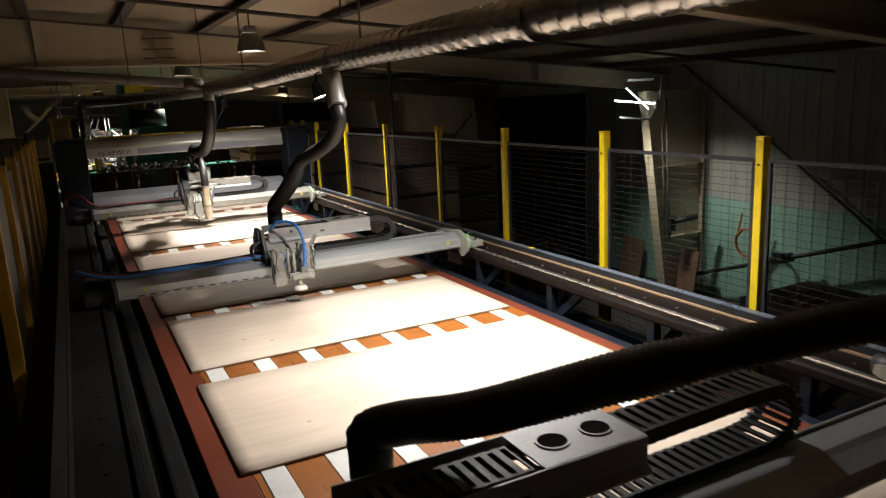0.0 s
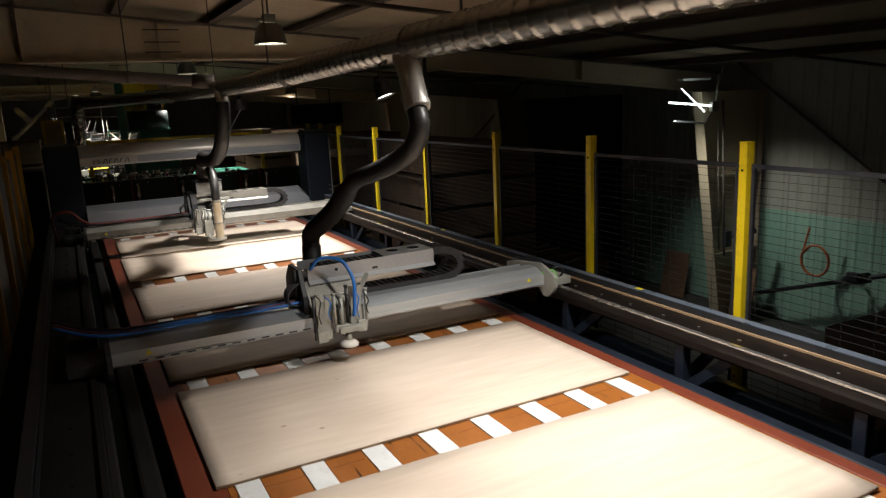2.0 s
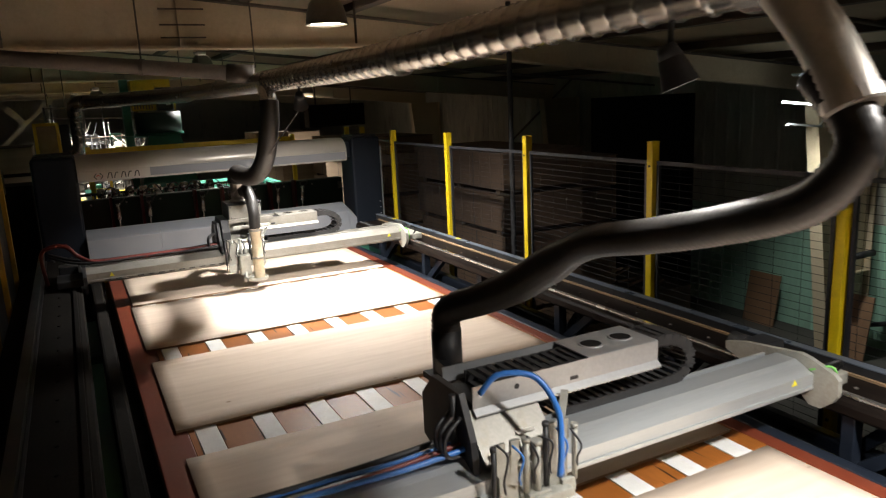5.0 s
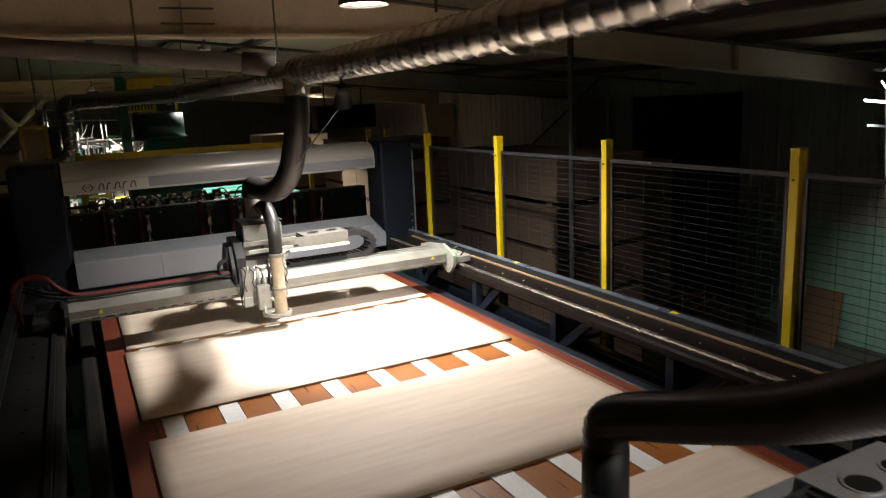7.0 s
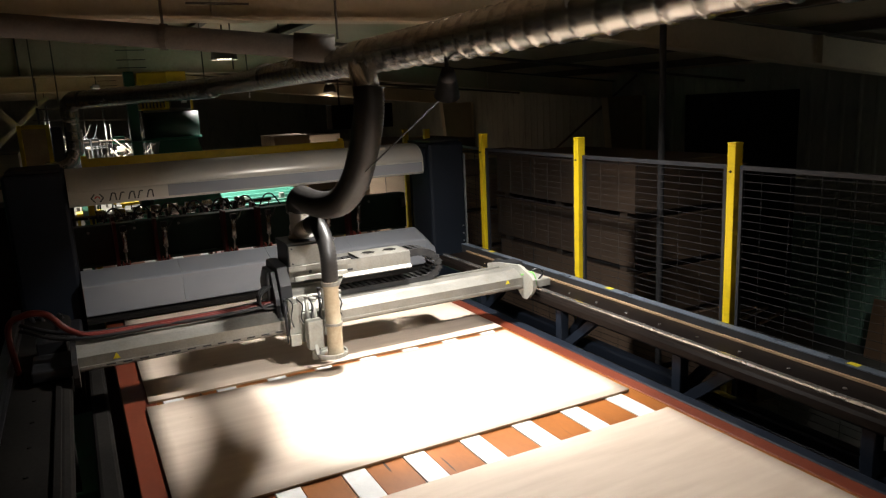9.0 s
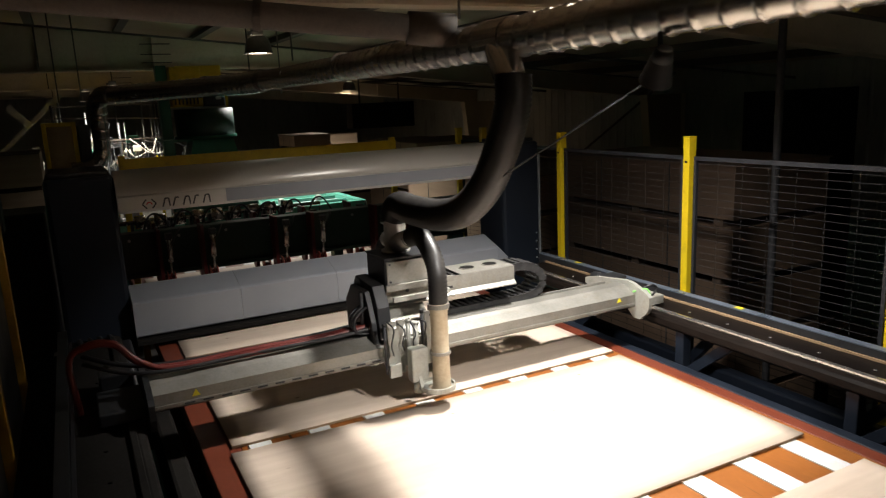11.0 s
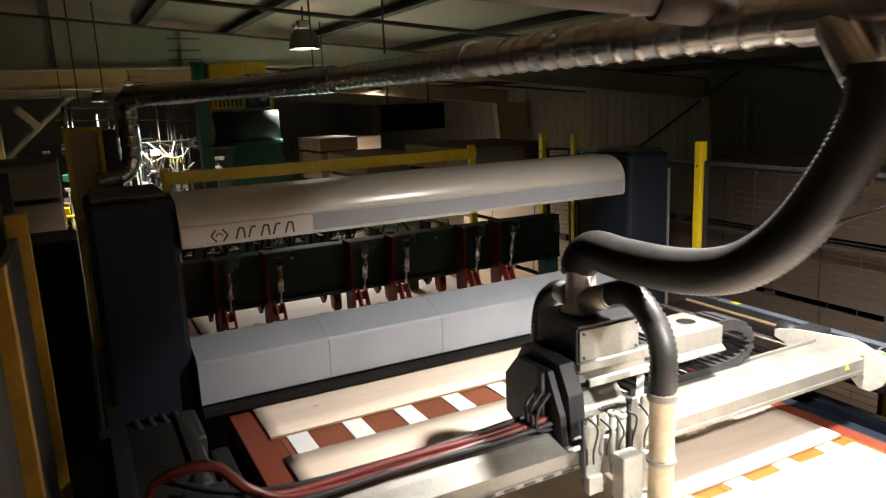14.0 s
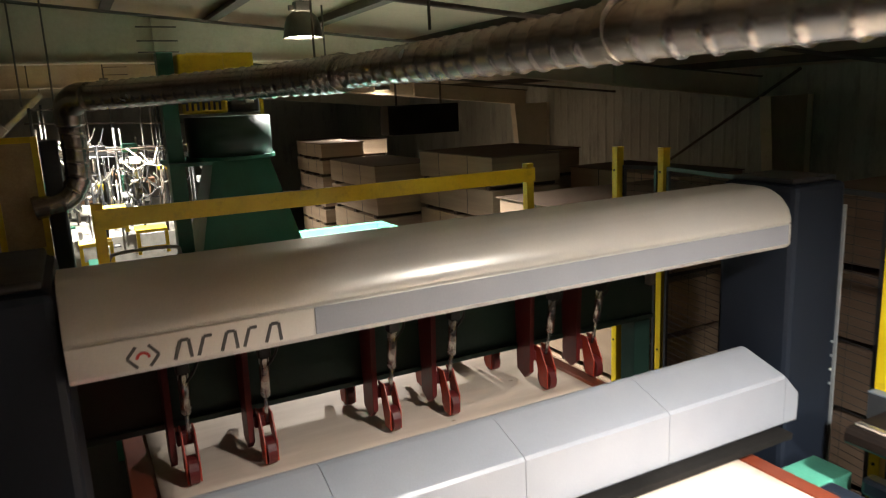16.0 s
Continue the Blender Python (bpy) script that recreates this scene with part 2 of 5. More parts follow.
PURLIN = mat("dusty_dark_purlin", (0.07, 0.055, 0.045), (0.12, 0.095, 0.075), 0.8, scale=4)
CONCRETE = mat("oil_stained_concrete", (0.035, 0.032, 0.029), (0.07, 0.063, 0.055), 0.8, scale=1.1, fine=35, bump=0.25, dirt=0.6, dirt_colour=(0.05, 0.045, 0.04))
WALLWHITE = mat("grimy_off_white_wall_sheet", (0.33, 0.315, 0.265), (0.45, 0.43, 0.365), 0.6, scale=0.8, fine=20, stretch=(1, 1, 0.35), bump=0.1, dirt=0.7, dirt_colour=(0.12, 0.12, 0.10))
WALLGREEN = mat("mint_green_painted_wall_sheet", (0.24, 0.42, 0.33), (0.34, 0.53, 0.42), 0.55, scale=0.9, fine=20, stretch=(1, 1, 0.35), bump=0.1, dirt=0.6, dirt_colour=(0.13, 0.18, 0.14))
BROWNBOARD = mat("brown_hardboard", (0.16, 0.085, 0.045), (0.24, 0.135, 0.075), 0.75, scale=2)
BLUEHOSE = mat("blue_pneumatic_tube", (0.02, 0.12, 0.42), (0.03, 0.16, 0.5), 0.35, bump=0)
REDHOSE = mat("dull_red_pneumatic_tube", (0.13, 0.022, 0.018), (0.19, 0.035, 0.028), 0.4, bump=0)
GREENWIRE = mat("green_earth_wire", (0.16, 0.5, 0.1), (0.22, 0.6, 0.14), 0.4, bump=0)
ORANGEHOSE = mat("orange_air_hose", (0.42, 0.10, 0.03), (0.5, 0.14, 0.05), 0.45, bump=0)
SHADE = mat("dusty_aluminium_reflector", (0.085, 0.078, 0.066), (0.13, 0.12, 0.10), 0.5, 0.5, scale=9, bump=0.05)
WHITEPLASTIC = mat("off_white_plastic", (0.6, 0.58, 0.52), (0.7, 0.68, 0.62), 0.5, bump=0.03, dirt=0.3, dirt_colour=(0.4, 0.34, 0.24))
WARNYELLOW = mat("yellow_sticker", (0.7, 0.6, 0.02), (0.75, 0.65, 0.03), 0.5, bump=0)
# Near-black for deep shade put into the colour, and for dark sheet.
DARKVOID = mat("near_black_sheet_and_shade", (0.006, 0.0055, 0.005), (0.017, 0.0155, 0.014), 0.9, scale=2, spec=0.1)
DUSTYALU = mat("dusty_dull_aluminium", (0.20, 0.195, 0.175), (0.30, 0.29, 0.26), 0.5, 0.55, scale=7, fine=80, bump=0.1, dirt=0.5, dirt_colour=(0.22, 0.18, 0.12))
WINDOW = mat("murky_tan_acrylic", (0.30, 0.20, 0.09), (0.46, 0.34, 0.18), 0.4, scale=4)
# Ochre posts toned down: their dim light put into the colour, plus grime.
OCHRE = mat("dim_grimy_ochre_paint", (0.33, 0.18, 0.010), (0.44, 0.25, 0.018), 0.6, scale=5, bump=0.08, dirt=0.5, dirt_colour=(0.08, 0.045, 0.02))
LENS = glow("lit_lamp_glass", (1.0, 0.9, 0.74), 14.0)
TUBE = glow("lit_fluorescent_tube", (0.9, 1.0, 0.96), 6.0)
REDLED = glow("red_sensor_led", (1.0, 0.06, 0.03), 6.0)
GREENLED = glow("green_indicator_led", (0.1, 1.0, 0.45), 6.0)



def scratch(material):
    """Short dark cutter scratches along y over a surface."""
    nt = material.node_tree
    bs = nt.nodes["Principled BSDF"]
    base = bs.inputs["Base Color"].links[0].from_socket
    co = nt.nodes.new("ShaderNodeTexCoord")
    mp = nt.nodes.new("ShaderNodeMapping")
    mp.inputs["Scale"].default_value = (34.0, 2.6, 1.0)
    nt.links.new(co.outputs["Object"], mp.inputs["Vector"])
    n = nt.nodes.new("ShaderNodeTexNoise")
    n.inputs["Scale"].default_value, n.inputs["Detail"].default_value = 1.0, 1.0
    nt.links.new(mp.outputs["Vector"], n.inputs["Vector"])
    r = nt.nodes.new("ShaderNodeValToRGB")
    r.color_ramp.elements[0].position, r.color_ramp.elements[1].position = 0.70, 0.735
    nt.links.new(n.outputs["Fac"], r.inputs["Fac"])
    mx = nt.nodes.new("ShaderNodeMix")
    mx.data_type = "RGBA"
    nt.links.new(r.outputs["Color"], mx.inputs["Factor"])
    nt.links.new(base, mx.inputs["A"])
    mx.inputs["B"].default_value = (0.03, 0.012, 0.006, 1)
    nt.links.new(mx.outputs["Result"], bs.inputs["Base Color"])


scratch(BED)
scratch(BED_SHADED)

# ---------------------------------------------------------------- mesh helpers
BASE = {}


def thing(name, at, label, category, group="", kind=""):
    ob = new(name)
    ob.empty_display_size = 0.1
    ob.location = at
    BASE[ob] = Vector(at)
    return tagged(ob, label, category, group, kind)


def finish(name, bm, material):
    bmesh.ops.recalc_face_normals(bm, faces=bm.faces[:])
    me = bpy.data.meshes.new(name)
    bm.to_mesh(me)
    bm.free()
    me.materials.append(material)
    return me


def part(name, bm, material, parent, label=""):
    """Links a bmesh, given in the hall's coordinates, as one mesh under a thing or part."""
    bm.transform(Matrix.Translation(-BASE[parent]))
    ob = new(name, finish(name, bm, material))
    ob.parent = parent
    BASE[ob] = BASE[parent]
    return tagged(ob, label)


def structure(name, bm, material, label, category):
    return tagged(new(name, finish(name, bm, material)), label, category, kind="structure")


def hull(*adders):
    bm = bmesh.new()
    for fn, *args in adders:
        fn(bm, *args)
    return bm


def box(bm, x0, x1, y0, y1, z0, z1, bev=0.0):
    vs = [bm.verts.new((x, y, z)) for x in (x0, x1) for y in (y0, y1) for z in (z0, z1)]
    fs = [bm.faces.new([vs[i] for i in q]) for q in ((0, 1, 3, 2), (4, 6, 7, 5), (0, 4, 5, 1), (2, 3, 7, 6), (0, 2, 6, 4), (1, 5, 7, 3))]
    if bev:
        bmesh.ops.bevel(bm, geom=list({e for f in fs for e in f.edges}), offset=bev, segments=2, affect="EDGES", profile=0.5)
    return bm


def prism(bm, profile, axis, a0, a1, bev=0.0, smooth=False):
    """A profile of 2D points swept along an axis: x takes (y, z), y takes (x, z), z takes (x, y)."""
    def place(p, a):
        return {"x": (a, p[0], p[1]), "y": (p[0], a, p[1]), "z": (p[0], p[1], a)}[axis]
    r0, r1 = [bm.verts.new(place(p, a0)) for p in profile], [bm.verts.new(place(p, a1)) for p in profile]
    n = len(profile)
    ends = [bm.faces.new(r0), bm.faces.new(r1[::-1])]
    sides = [bm.faces.new((r0[i], r0[(i + 1) % n], r1[(i + 1) % n], r1[i])) for i in range(n)]
    if smooth:
        for f in sides:
            f.smooth = True
    if bev:
        bmesh.ops.bevel(bm, geom=list({e for f in ends for e in f.edges}), offset=bev, segments=2, affect="EDGES", profile=0.5)
    return bm


def curve(pts, per=6):
    """Points glided through by Catmull-Rom."""
    P = [Vector(p) for p in pts]
    P = [2 * P[0] - P[1]] + P + [2 * P[-1] - P[-2]]
    out = []
    for i in range(1, len(P) - 2):
        a, b, c, d = P[i - 1:i + 3]
        for k in range(per):
            t = k / per
            out.append(0.5 * (2 * b + (c - a) * t + (2 * a - 5 * b + 4 * c - d) * t * t + (3 * b - a - 3 * c + d) * t ** 3))
    return out + [P[-2]]


def even(pts, step):
    """The same line in even steps."""
    out, left = [pts[0].copy()], step
    for a, b in zip(pts, pts[1:]):
        seg, done = (b - a).length, 0.0
        while seg - done >= left:
            done += left
            out.append(a.lerp(b, done / seg))
            left = step
        left -= seg - done
    return out


def sweep(bm, pts, radius, n=12, closed_ends=True):
    """A round tube along points; radius may be a list, for ribs and tapers."""
    pts = [Vector(p) for p in pts]
    rr = radius if isinstance(radius, (list, tuple)) else [radius] * len(pts)
    rr = [r if isinstance(r, (list, tuple)) else [r] * n for r in rr]
    t0 = (pts[1] - pts[0]).normalized()
    u = t0.orthogonal().normalized()
    rings = []
    for i, p in enumerate(pts):
        t = (pts[min(i + 1, len(pts) - 1)] - pts[max(i - 1, 0)]).normalized()
        u = (u - u.dot(t) * t).normalized()
        v = t.cross(u)
        rings.append([bm.verts.new(p + rr[i][k] * (math.cos(2 * math.pi * k / n) * u + math.sin(2 * math.pi * k / n) * v)) for k in range(n)])
    for a, b in zip(rings, rings[1:]):
        for k in range(n):
            bm.faces.new((a[k], a[(k + 1) % n], b[(k + 1) % n], b[k])).smooth = True
    if closed_ends:
        bm.faces.new(rings[0][::-1])
        bm.faces.new(rings[-1])
    return bm


def cyl(bm, p0, p1, r0, r1=None, n=16):
    return sweep(bm, [p0, p1], [r0, r0 if r1 is None else r1], n)


def bar(bm, p0, p1, w, h):
    """A square bar between two points."""
    p0, p1 = Vector(p0), Vector(p1)
    d = (p1 - p0).normalized()
    u = d.cross(Vector((0, 0, 1)))
    u = u.normalized() if u.length > 1e-4 else Vector((1, 0, 0))
    v = u.cross(d)
    r = [[bm.verts.new(p + su * u * w / 2 + sv * v * h / 2) for su, sv in ((-1, -1), (1, -1), (1, 1), (-1, 1))] for p in (p0, p1)]
    bm.faces.new(r[0][::-1])
    bm.faces.new(r[1])
    for k in range(4):
        bm.faces.new((r[0][k], r[0][(k + 1) % 4], r[1][(k + 1) % 4], r[1][k]))
    return bm


def ring(bm, c, axis, r_out, r_in, half, n=24):
    """A flat annulus with thickness round an axis through c."""
    c, a = Vector(c), Vector(axis).normalized()
    u = a.orthogonal().normalized()
    v = a.cross(u)
    loops = []
    for r, s in ((r_out, -half), (r_out, half), (r_in, half), (r_in, -half)):
        loops.append([bm.verts.new(c + a * s + r * (math.cos(2 * math.pi * k / n) * u + math.sin(2 * math.pi * k / n) * v)) for k in range(n)])
    for i in range(4):
        p, q = loops[i], loops[(i + 1) % 4]
        for k in range(n):
            bm.faces.new((p[k], p[(k + 1) % n], q[(k + 1) % n], q[k]))
    return bm


def ribbed(pts, radius, step=0.012, depth=0.10):
    line = even(curve(pts, 16), step)
    return line, [radius * (1 - depth * (i % 2)) for i in range(len(line))]

# ---------------------------------------------------------------- the hall
LOW, DECK, BEDZ = -1.95, 0.0, 0.862
structure("floor", hull((box, -9.0, 12.0, -8.0, 44.0, LOW - 0.2, LOW)), CONCRETE, "oil-stained concrete floor of the dark hall", "floor")
structure("platform", hull((box, -2.6, 4.35, -6.0, 24.0, LOW, DECK)), CONCRETE, "raised concrete platform under the machine line", "platform")


def roof(x):
    """Height of the sloping roof sheet above x."""
    return 4.03 - 0.09 * x


def corrugated(bm, x, y0, y1, z0, z1, pitch=0.30, depth=0.012):
    """Ribbed wall sheet facing -x, with thickness."""
    prof, y = [], y0
    while y < y1 - 1e-6:
        for dy, dx in ((0.0, 0.0), (0.70, 0.0), (0.78, -depth), (0.92, -depth)):
            if y + dy * pitch <= y1:
                prof.append((x + dx, y + dy * pitch))
        y += pitch
    prof += [(x, y1), (x + 0.12, y1), (x + 0.12, y0)]
    return prism(bm, prof, "z", z0, z1)


structure("wall_east_upper", hull((corrugated, 12.0, -8.0, 44.0, 0.18, 4.6)), WALLWHITE, "grimy off-white ribbed steel wall sheeting above a green dado", "wall")
structure("wall_east_lower", hull((corrugated, 11.99, -8.0, 44.0, LOW, 0.18)), WALLGREEN, "mint-green painted ribbed wall sheeting, stained near the floor", "wall")
structure("wall_west", hull((box, -9.2, -9.0, -8.0, 44.0, LOW, 5.0)), WALLWHITE, "grimy off-white wall behind the line", "wall")
structure("wall_north", hull((box, -9.2, 12.12, 44.0, 44.2, LOW, 5.0)), WALLWHITE, "off-white end wall far down the hall", "wall")
structure("wall_south", hull((box, -9.2, 12.12, -8.2, -8.0, LOW, 5.0)), DARKVOID, "dark end wall behind the start of the line", "wall")
structure("ceiling", hull((prism, [(-9.2, roof(-9.2)), (12.12, roof(12.12)), (12.12, roof(12.12) + 0.15), (-9.2, roof(-9.2) + 0.15)], "y", -8.2, 44.2)), CEILING, "cream ceiling sheeting with brown stains", "ceiling")

for y in (-3.4, 4.4, 12.2, 20.0, 27.8, 35.6):
    g = thing("girder", (1.5, y, 3.24), "cream painted tapered steel roof girder with stiffeners", "girder", "roof girders", "structure")
    part("web", hull((prism, [(-9.0, 3.245), (3.6, 3.245), (12.0, 2.425), (12.0, roof(12) - 0.16), (-9.0, roof(-9) - 0.16)], "y", y - 0.012, y + 0.012)), GIRDER, g)
    part("bottom_flange", hull((prism, [(-9.0, 3.22), (3.6, 3.22), (12.0, 2.40), (12.0, 2.424), (3.6, 3.244), (-9.0, 3.244)], "y", y - 0.11, y + 0.11)), GIRDER, g)
    part("top_flange", hull((prism, [(-9.0, roof(-9) - 0.159), (12.0, roof(12) - 0.159), (12.0, roof(12) - 0.135), (-9.0, roof(-9) - 0.135)], "y", y - 0.11, y + 0.11)), PURLIN, g)
    for x in (-6.0, -2.2, -0.25, 1.40, 5.0, 8.5):
        part("stiffener", hull((box, x - 0.012, x + 0.012, y - 0.09, y - 0.013, 3.25 - max(0, x - 3.6) * 0.097, roof(x) - 0.165)), GIRDER if x != -0.25 else PURLIN, g)
    for z in (3.33, 3.46, 3.62):
        part("splice_bar", hull((box, 1.20, 1.66, y - 0.12, y - 0.092, z, z + 0.015)), PURLIN, g)
for x in (-7.5, -5.7, -3.9, -2.1, -0.3, 0.9, 2.1, 3.3, 5.1, 6.9, 8.7, 10.5):
    p = thing("purlin", (x, 18, roof(x) - 0.12), "dusty dark roof purlin running along the hall", "purlin", "roof purlins", "structure")
    r = roof(x)
    part("channel", hull((prism, [(x - 0.06, r - 0.13), (x + 0.06, r - 0.135), (x + 0.06, r - 0.008), (x + 0.04, r - 0.006), (x + 0.04, r - 0.11), (x - 0.06, r - 0.11)], "y", -8.0, 44.0)), PURLIN, p)
for y in (8.2, 16.2, 24.0, 32.0):
    p = thing("ceiling_pipe", (1.0, y, 3.6), "dusty sprinkler pipe hung below the roof", "pipe", "sprinkler pipes")
    part("pipe", hull((cyl, (-9, y, roof(-9) - 0.3), (12, y, roof(12) - 0.3), 0.025, None, 10)), PURLIN, p)
    for x in (-4.0, -0.5, 3.0, 6.0):
        part("hanger_rod", hull((cyl, (x, y, roof(x) - 0.28), (x, y, roof(x)), 0.008, None, 6)), PURLIN, p)
for x, y in ((-0.05, 19.2), (0.25, 19.1), (3.1, 18.7), (-1.0, 11.0)):
    p = thing("drop_rod", (x, y, 3.0), "thin dark drop rod hanging from the roof", "rod", "roof drop rods")
    part("rod", hull((cyl, (x, y, 2.75), (x, y, roof(x)), 0.010, None, 6)), PURLIN, p)

# galvanised branch crossing the hall above the main duct
cd = thing("cross_duct", (-2.0, 11.7, 3.2), "dull galvanised branch duct joining the main duct from above", "duct")
part("pipe", hull((cyl, (-7.0, 13.15, 3.83), (1.72, 10.45, 2.87), 0.064, None, 24)), PURLIN, cd)
part("joint_collar", hull((cyl, (1.52, 10.51, 2.892), (1.74, 10.44, 2.868), 0.078, 0.084, 24)), PURLIN, cd)
for u in (0.15, 0.42, 0.70, 0.9):
    x, y, z = -7.0 + 8.72 * u, 13.15 - 2.70 * u, 3.83 - 0.96 * u
    part("joint_band", hull((ring, (x, y, z), (8.72, -2.70, -0.96), 0.072, 0.062, 0.018)), PURLIN, cd)
    part("hanger_rod", hull((cyl, (x, y, z + 0.07), (x, y, roof(x)), 0.008, None, 6)), PURLIN, cd)

# ---------------------------------------------------------------- overhead dust duct
DX, DZ, DR = 1.75, 2.80, 0.082
TEES = [0.41, 4.96, 9.93]
duct = thing("dust_duct", (DX, 5.0, DZ), "long spiral galvanised dust duct hanging above the machine line", "duct")


def spiral_duct(pts, r):
    """A tube with one raised lock seam winding round it."""
    line = even(curve(pts, 10), 0.010)
    radii = [[r + {0: 0.0080, 1: 0.0022, 11: 0.0022}.get((i + k // 4) % 12, 0.0) for k in range(48)] for i in range(len(line))]
    return hull((sweep, line, radii, 48))


part("main_run", spiral_duct([(DX, -5.0, DZ + 0.07), (DX, 0.0, DZ + 0.065), (DX, 5.0, DZ + 0.055), (DX, 8.0, DZ), (DX, 12.0, DZ - 0.01), (1.745, 14.4, DZ)], DR), DUCT, duct)
part("far_run", spiral_duct([(1.745, 14.38, DZ), (1.72, 14.75, DZ), (1.60, 15.2, DZ), (1.34, 15.75, DZ - 0.005), (0.48, 17.15, DZ - 0.02)], 0.105), DUCT, duct)
part("end_elbow", hull((sweep, curve([(0.54, 17.05, DZ - 0.02), (0.44, 17.21, DZ - 0.025), (0.37, 17.32, 2.70), (0.37, 17.36, 2.56)], 6), 0.118, 18)), DUCT, duct)
part("down_pipe", spiral_duct([(0.37, 17.36, 2.62), (0.37, 17.36, 2.2), (0.35, 17.36, 2.06), (0.24, 17.36, 1.93), (0.0, 17.36, 1.88)], 0.10), DUCT, duct)
for y in (-2.2, 2.5, 7.3, 12.1, 14.7):
    zz = DZ + (0.05 if y < 6 else 0.0)
    part("clamp_band", hull((ring, (DX, y, zz), (0, 1, 0), DR + 0.014, DR - 0.012, 0.018)), DUCT, duct)
for y in (1.2, 4.45, 7.9, 10.4, 13.3, 14.9):
    part("hanger_rod", hull((cyl, (DX, y, DZ + 0.12), (DX, y, roof(DX)), 0.007, None, 6)), PURLIN, duct)
for y in TEES:
    adders = [(ring, (DX, y + 0.10, DZ + (0.05 if y < 6 else -0.01)), (0, 1, 0), DR + 0.012, DR - 0.012, 0.10)]
    if y > 6:
        adders.append((sweep, curve([(DX, y + 0.10, DZ), (DX - 0.03, y + 0.04, DZ - 0.08), (DX - 0.04, y - 0.04, DZ - 0.20)], 5), [0.074] * 5 + [0.072] * 5 + [0.07], 18))
    part("branch_collar", hull(*adders), DUCT, duct)

# ---------------------------------------------------------------- high bay lamps


def high_bay(x, y, z):
    t = thing("high_bay_lamp", (x, y, z), "bell-shaped dusty aluminium high bay lamp, lit", "lamp", "high bay lamps")
    prof = [(0.195, 0.0), (0.192, 0.02), (0.178, 0.11), (0.15, 0.19), (0.105, 0.235)]
    bm = bmesh.new()
    sweep(bm, [(x, y, z + h) for r, h in prof], [r for r, h in prof], 24, False)
    sweep(bm, [(x, y, z + h - 0.004) for r, h in prof], [r - 0.006 for r, h in prof], 24, False)
    part("shade", bm, SHADE, t)
    part("rim", hull((ring, (x, y, z), (0, 0, 1), 0.200, 0.186, 0.006)), SHADE, t)
    part("lens", hull((cyl, (x, y, z + 0.012), (x, y, z + 0.02), 0.178, None, 24)), LENS, t, "glowing warm lamp glass")
    part("ballast", hull((box, x - 0.075, x + 0.075, y - 0.06, y + 0.06, z + 0.236, z + 0.34, 0.012)), SHADE, t)
    part("bracket", hull((box, x - 0.13, x - 0.07, y - 0.02, y + 0.02, z + 0.25, z + 0.30, 0.004)), SHADE, t)
    part("stem", hull((cyl, (x, y, z + 0.34), (x, y, roof(x)), 0.012, None, 8)), PURLIN, t)
    return t


for lx, ly, lz in LAMPS:
    high_bay(lx, ly, lz)


def inspection_flood(eye, aim):
    e, d = Vector(eye), (Vector(aim) - Vector(eye)).normalized()
    t = thing("floodlight", eye, "small dark swivel floodlight, lit, clamped under the dust duct", "floodlight", "duct floodlights")
    part("housing", hull((cyl, e - 0.06 * d, e - 0.02 * d, 0.026, 0.038, 18), (sweep, [e - 0.02 * d, e + 0.05 * d, e + 0.064 * d], [0.038, 0.052, 0.056], 18, False)), BLACKSTEEL, t)
    part("lens", hull((cyl, e + 0.050 * d, e + 0.054 * d, 0.048, None, 18)), LENS, t, "glowing lamp glass")
    part("stem", hull((cyl, e - 0.02 * d, e + Vector((0, 0.01, 0.16)), 0.009, None, 8)), BLACKSTEEL, t)


for eye, aim, cone, blend, share in FLOODS:
    inspection_flood(eye, aim)

# ---------------------------------------------------------------- conveyor bed and veneer sheets
Y0, Y1 = -1.5, 15.6
bed = thing("conveyor_table", (1.74, 7.0, DECK), "red-brown steel conveyor table with orange slide plates and white belts", "conveyor")
part("substructure", hull((box, 0.46, 3.05, Y0 + 0.02, Y1 - 0.02, 0.55, 0.835)), BLACKSTEEL, bed)
part("side_frame", hull((box, 0.375, 0.555, Y0, Y1, 0.74, 0.860, 0.006)), REDSTEEL, bed)
part("side_frame", hull((box, 3.015, 3.105, Y0, Y1, 0.74, 0.860, 0.006)), REDSTEEL, bed)
for y in np.arange(Y0 + 0.4, Y1, 2.1):
    for x in (0.55, 2.95):
        part("leg", hull((box, x - 0.06, x + 0.06, y - 0.06, y + 0.06, DECK, 0.56, 0.006)), BLUESTEEL, bed)
BELTX = [0.592 + 0.3135 * k for k in range(8)]
for x in BELTX:
    part("belt", hull((box, x, x + 0.115, Y0, Y1, 0.842, 0.8615, 0.003)), BELT, bed)
lanes = [(0.557, BELTX[0] - 0.004)] + [(a + 0.119, b - 0.004) for a, b in zip(BELTX, BELTX[1:])] + [(BELTX[-1] + 0.119, 3.013)]
rows = np.linspace(Y0 + 0.01, Y1 - 0.01, 15)
for a, b in lanes:
    for y0, y1 in zip(rows, rows[1:]):
        part("bed_plate", hull((box, a, b, y0 + 0.0015, y1 - 0.0015, 0.836, 0.8575, 0.002)), BED if y0 < 11.8 else BED_SHADED, bed)
rnd = random.Random(4)
SHEETS = [(-1.28, -0.03), (1.45, 2.74), (3.17, 4.425), (4.70, 5.975), (6.185, 7.40), (7.76, 9.00), (9.30, 10.625), (10.70, 11.98), (12.24, 13.50), (13.62, 15.0)]


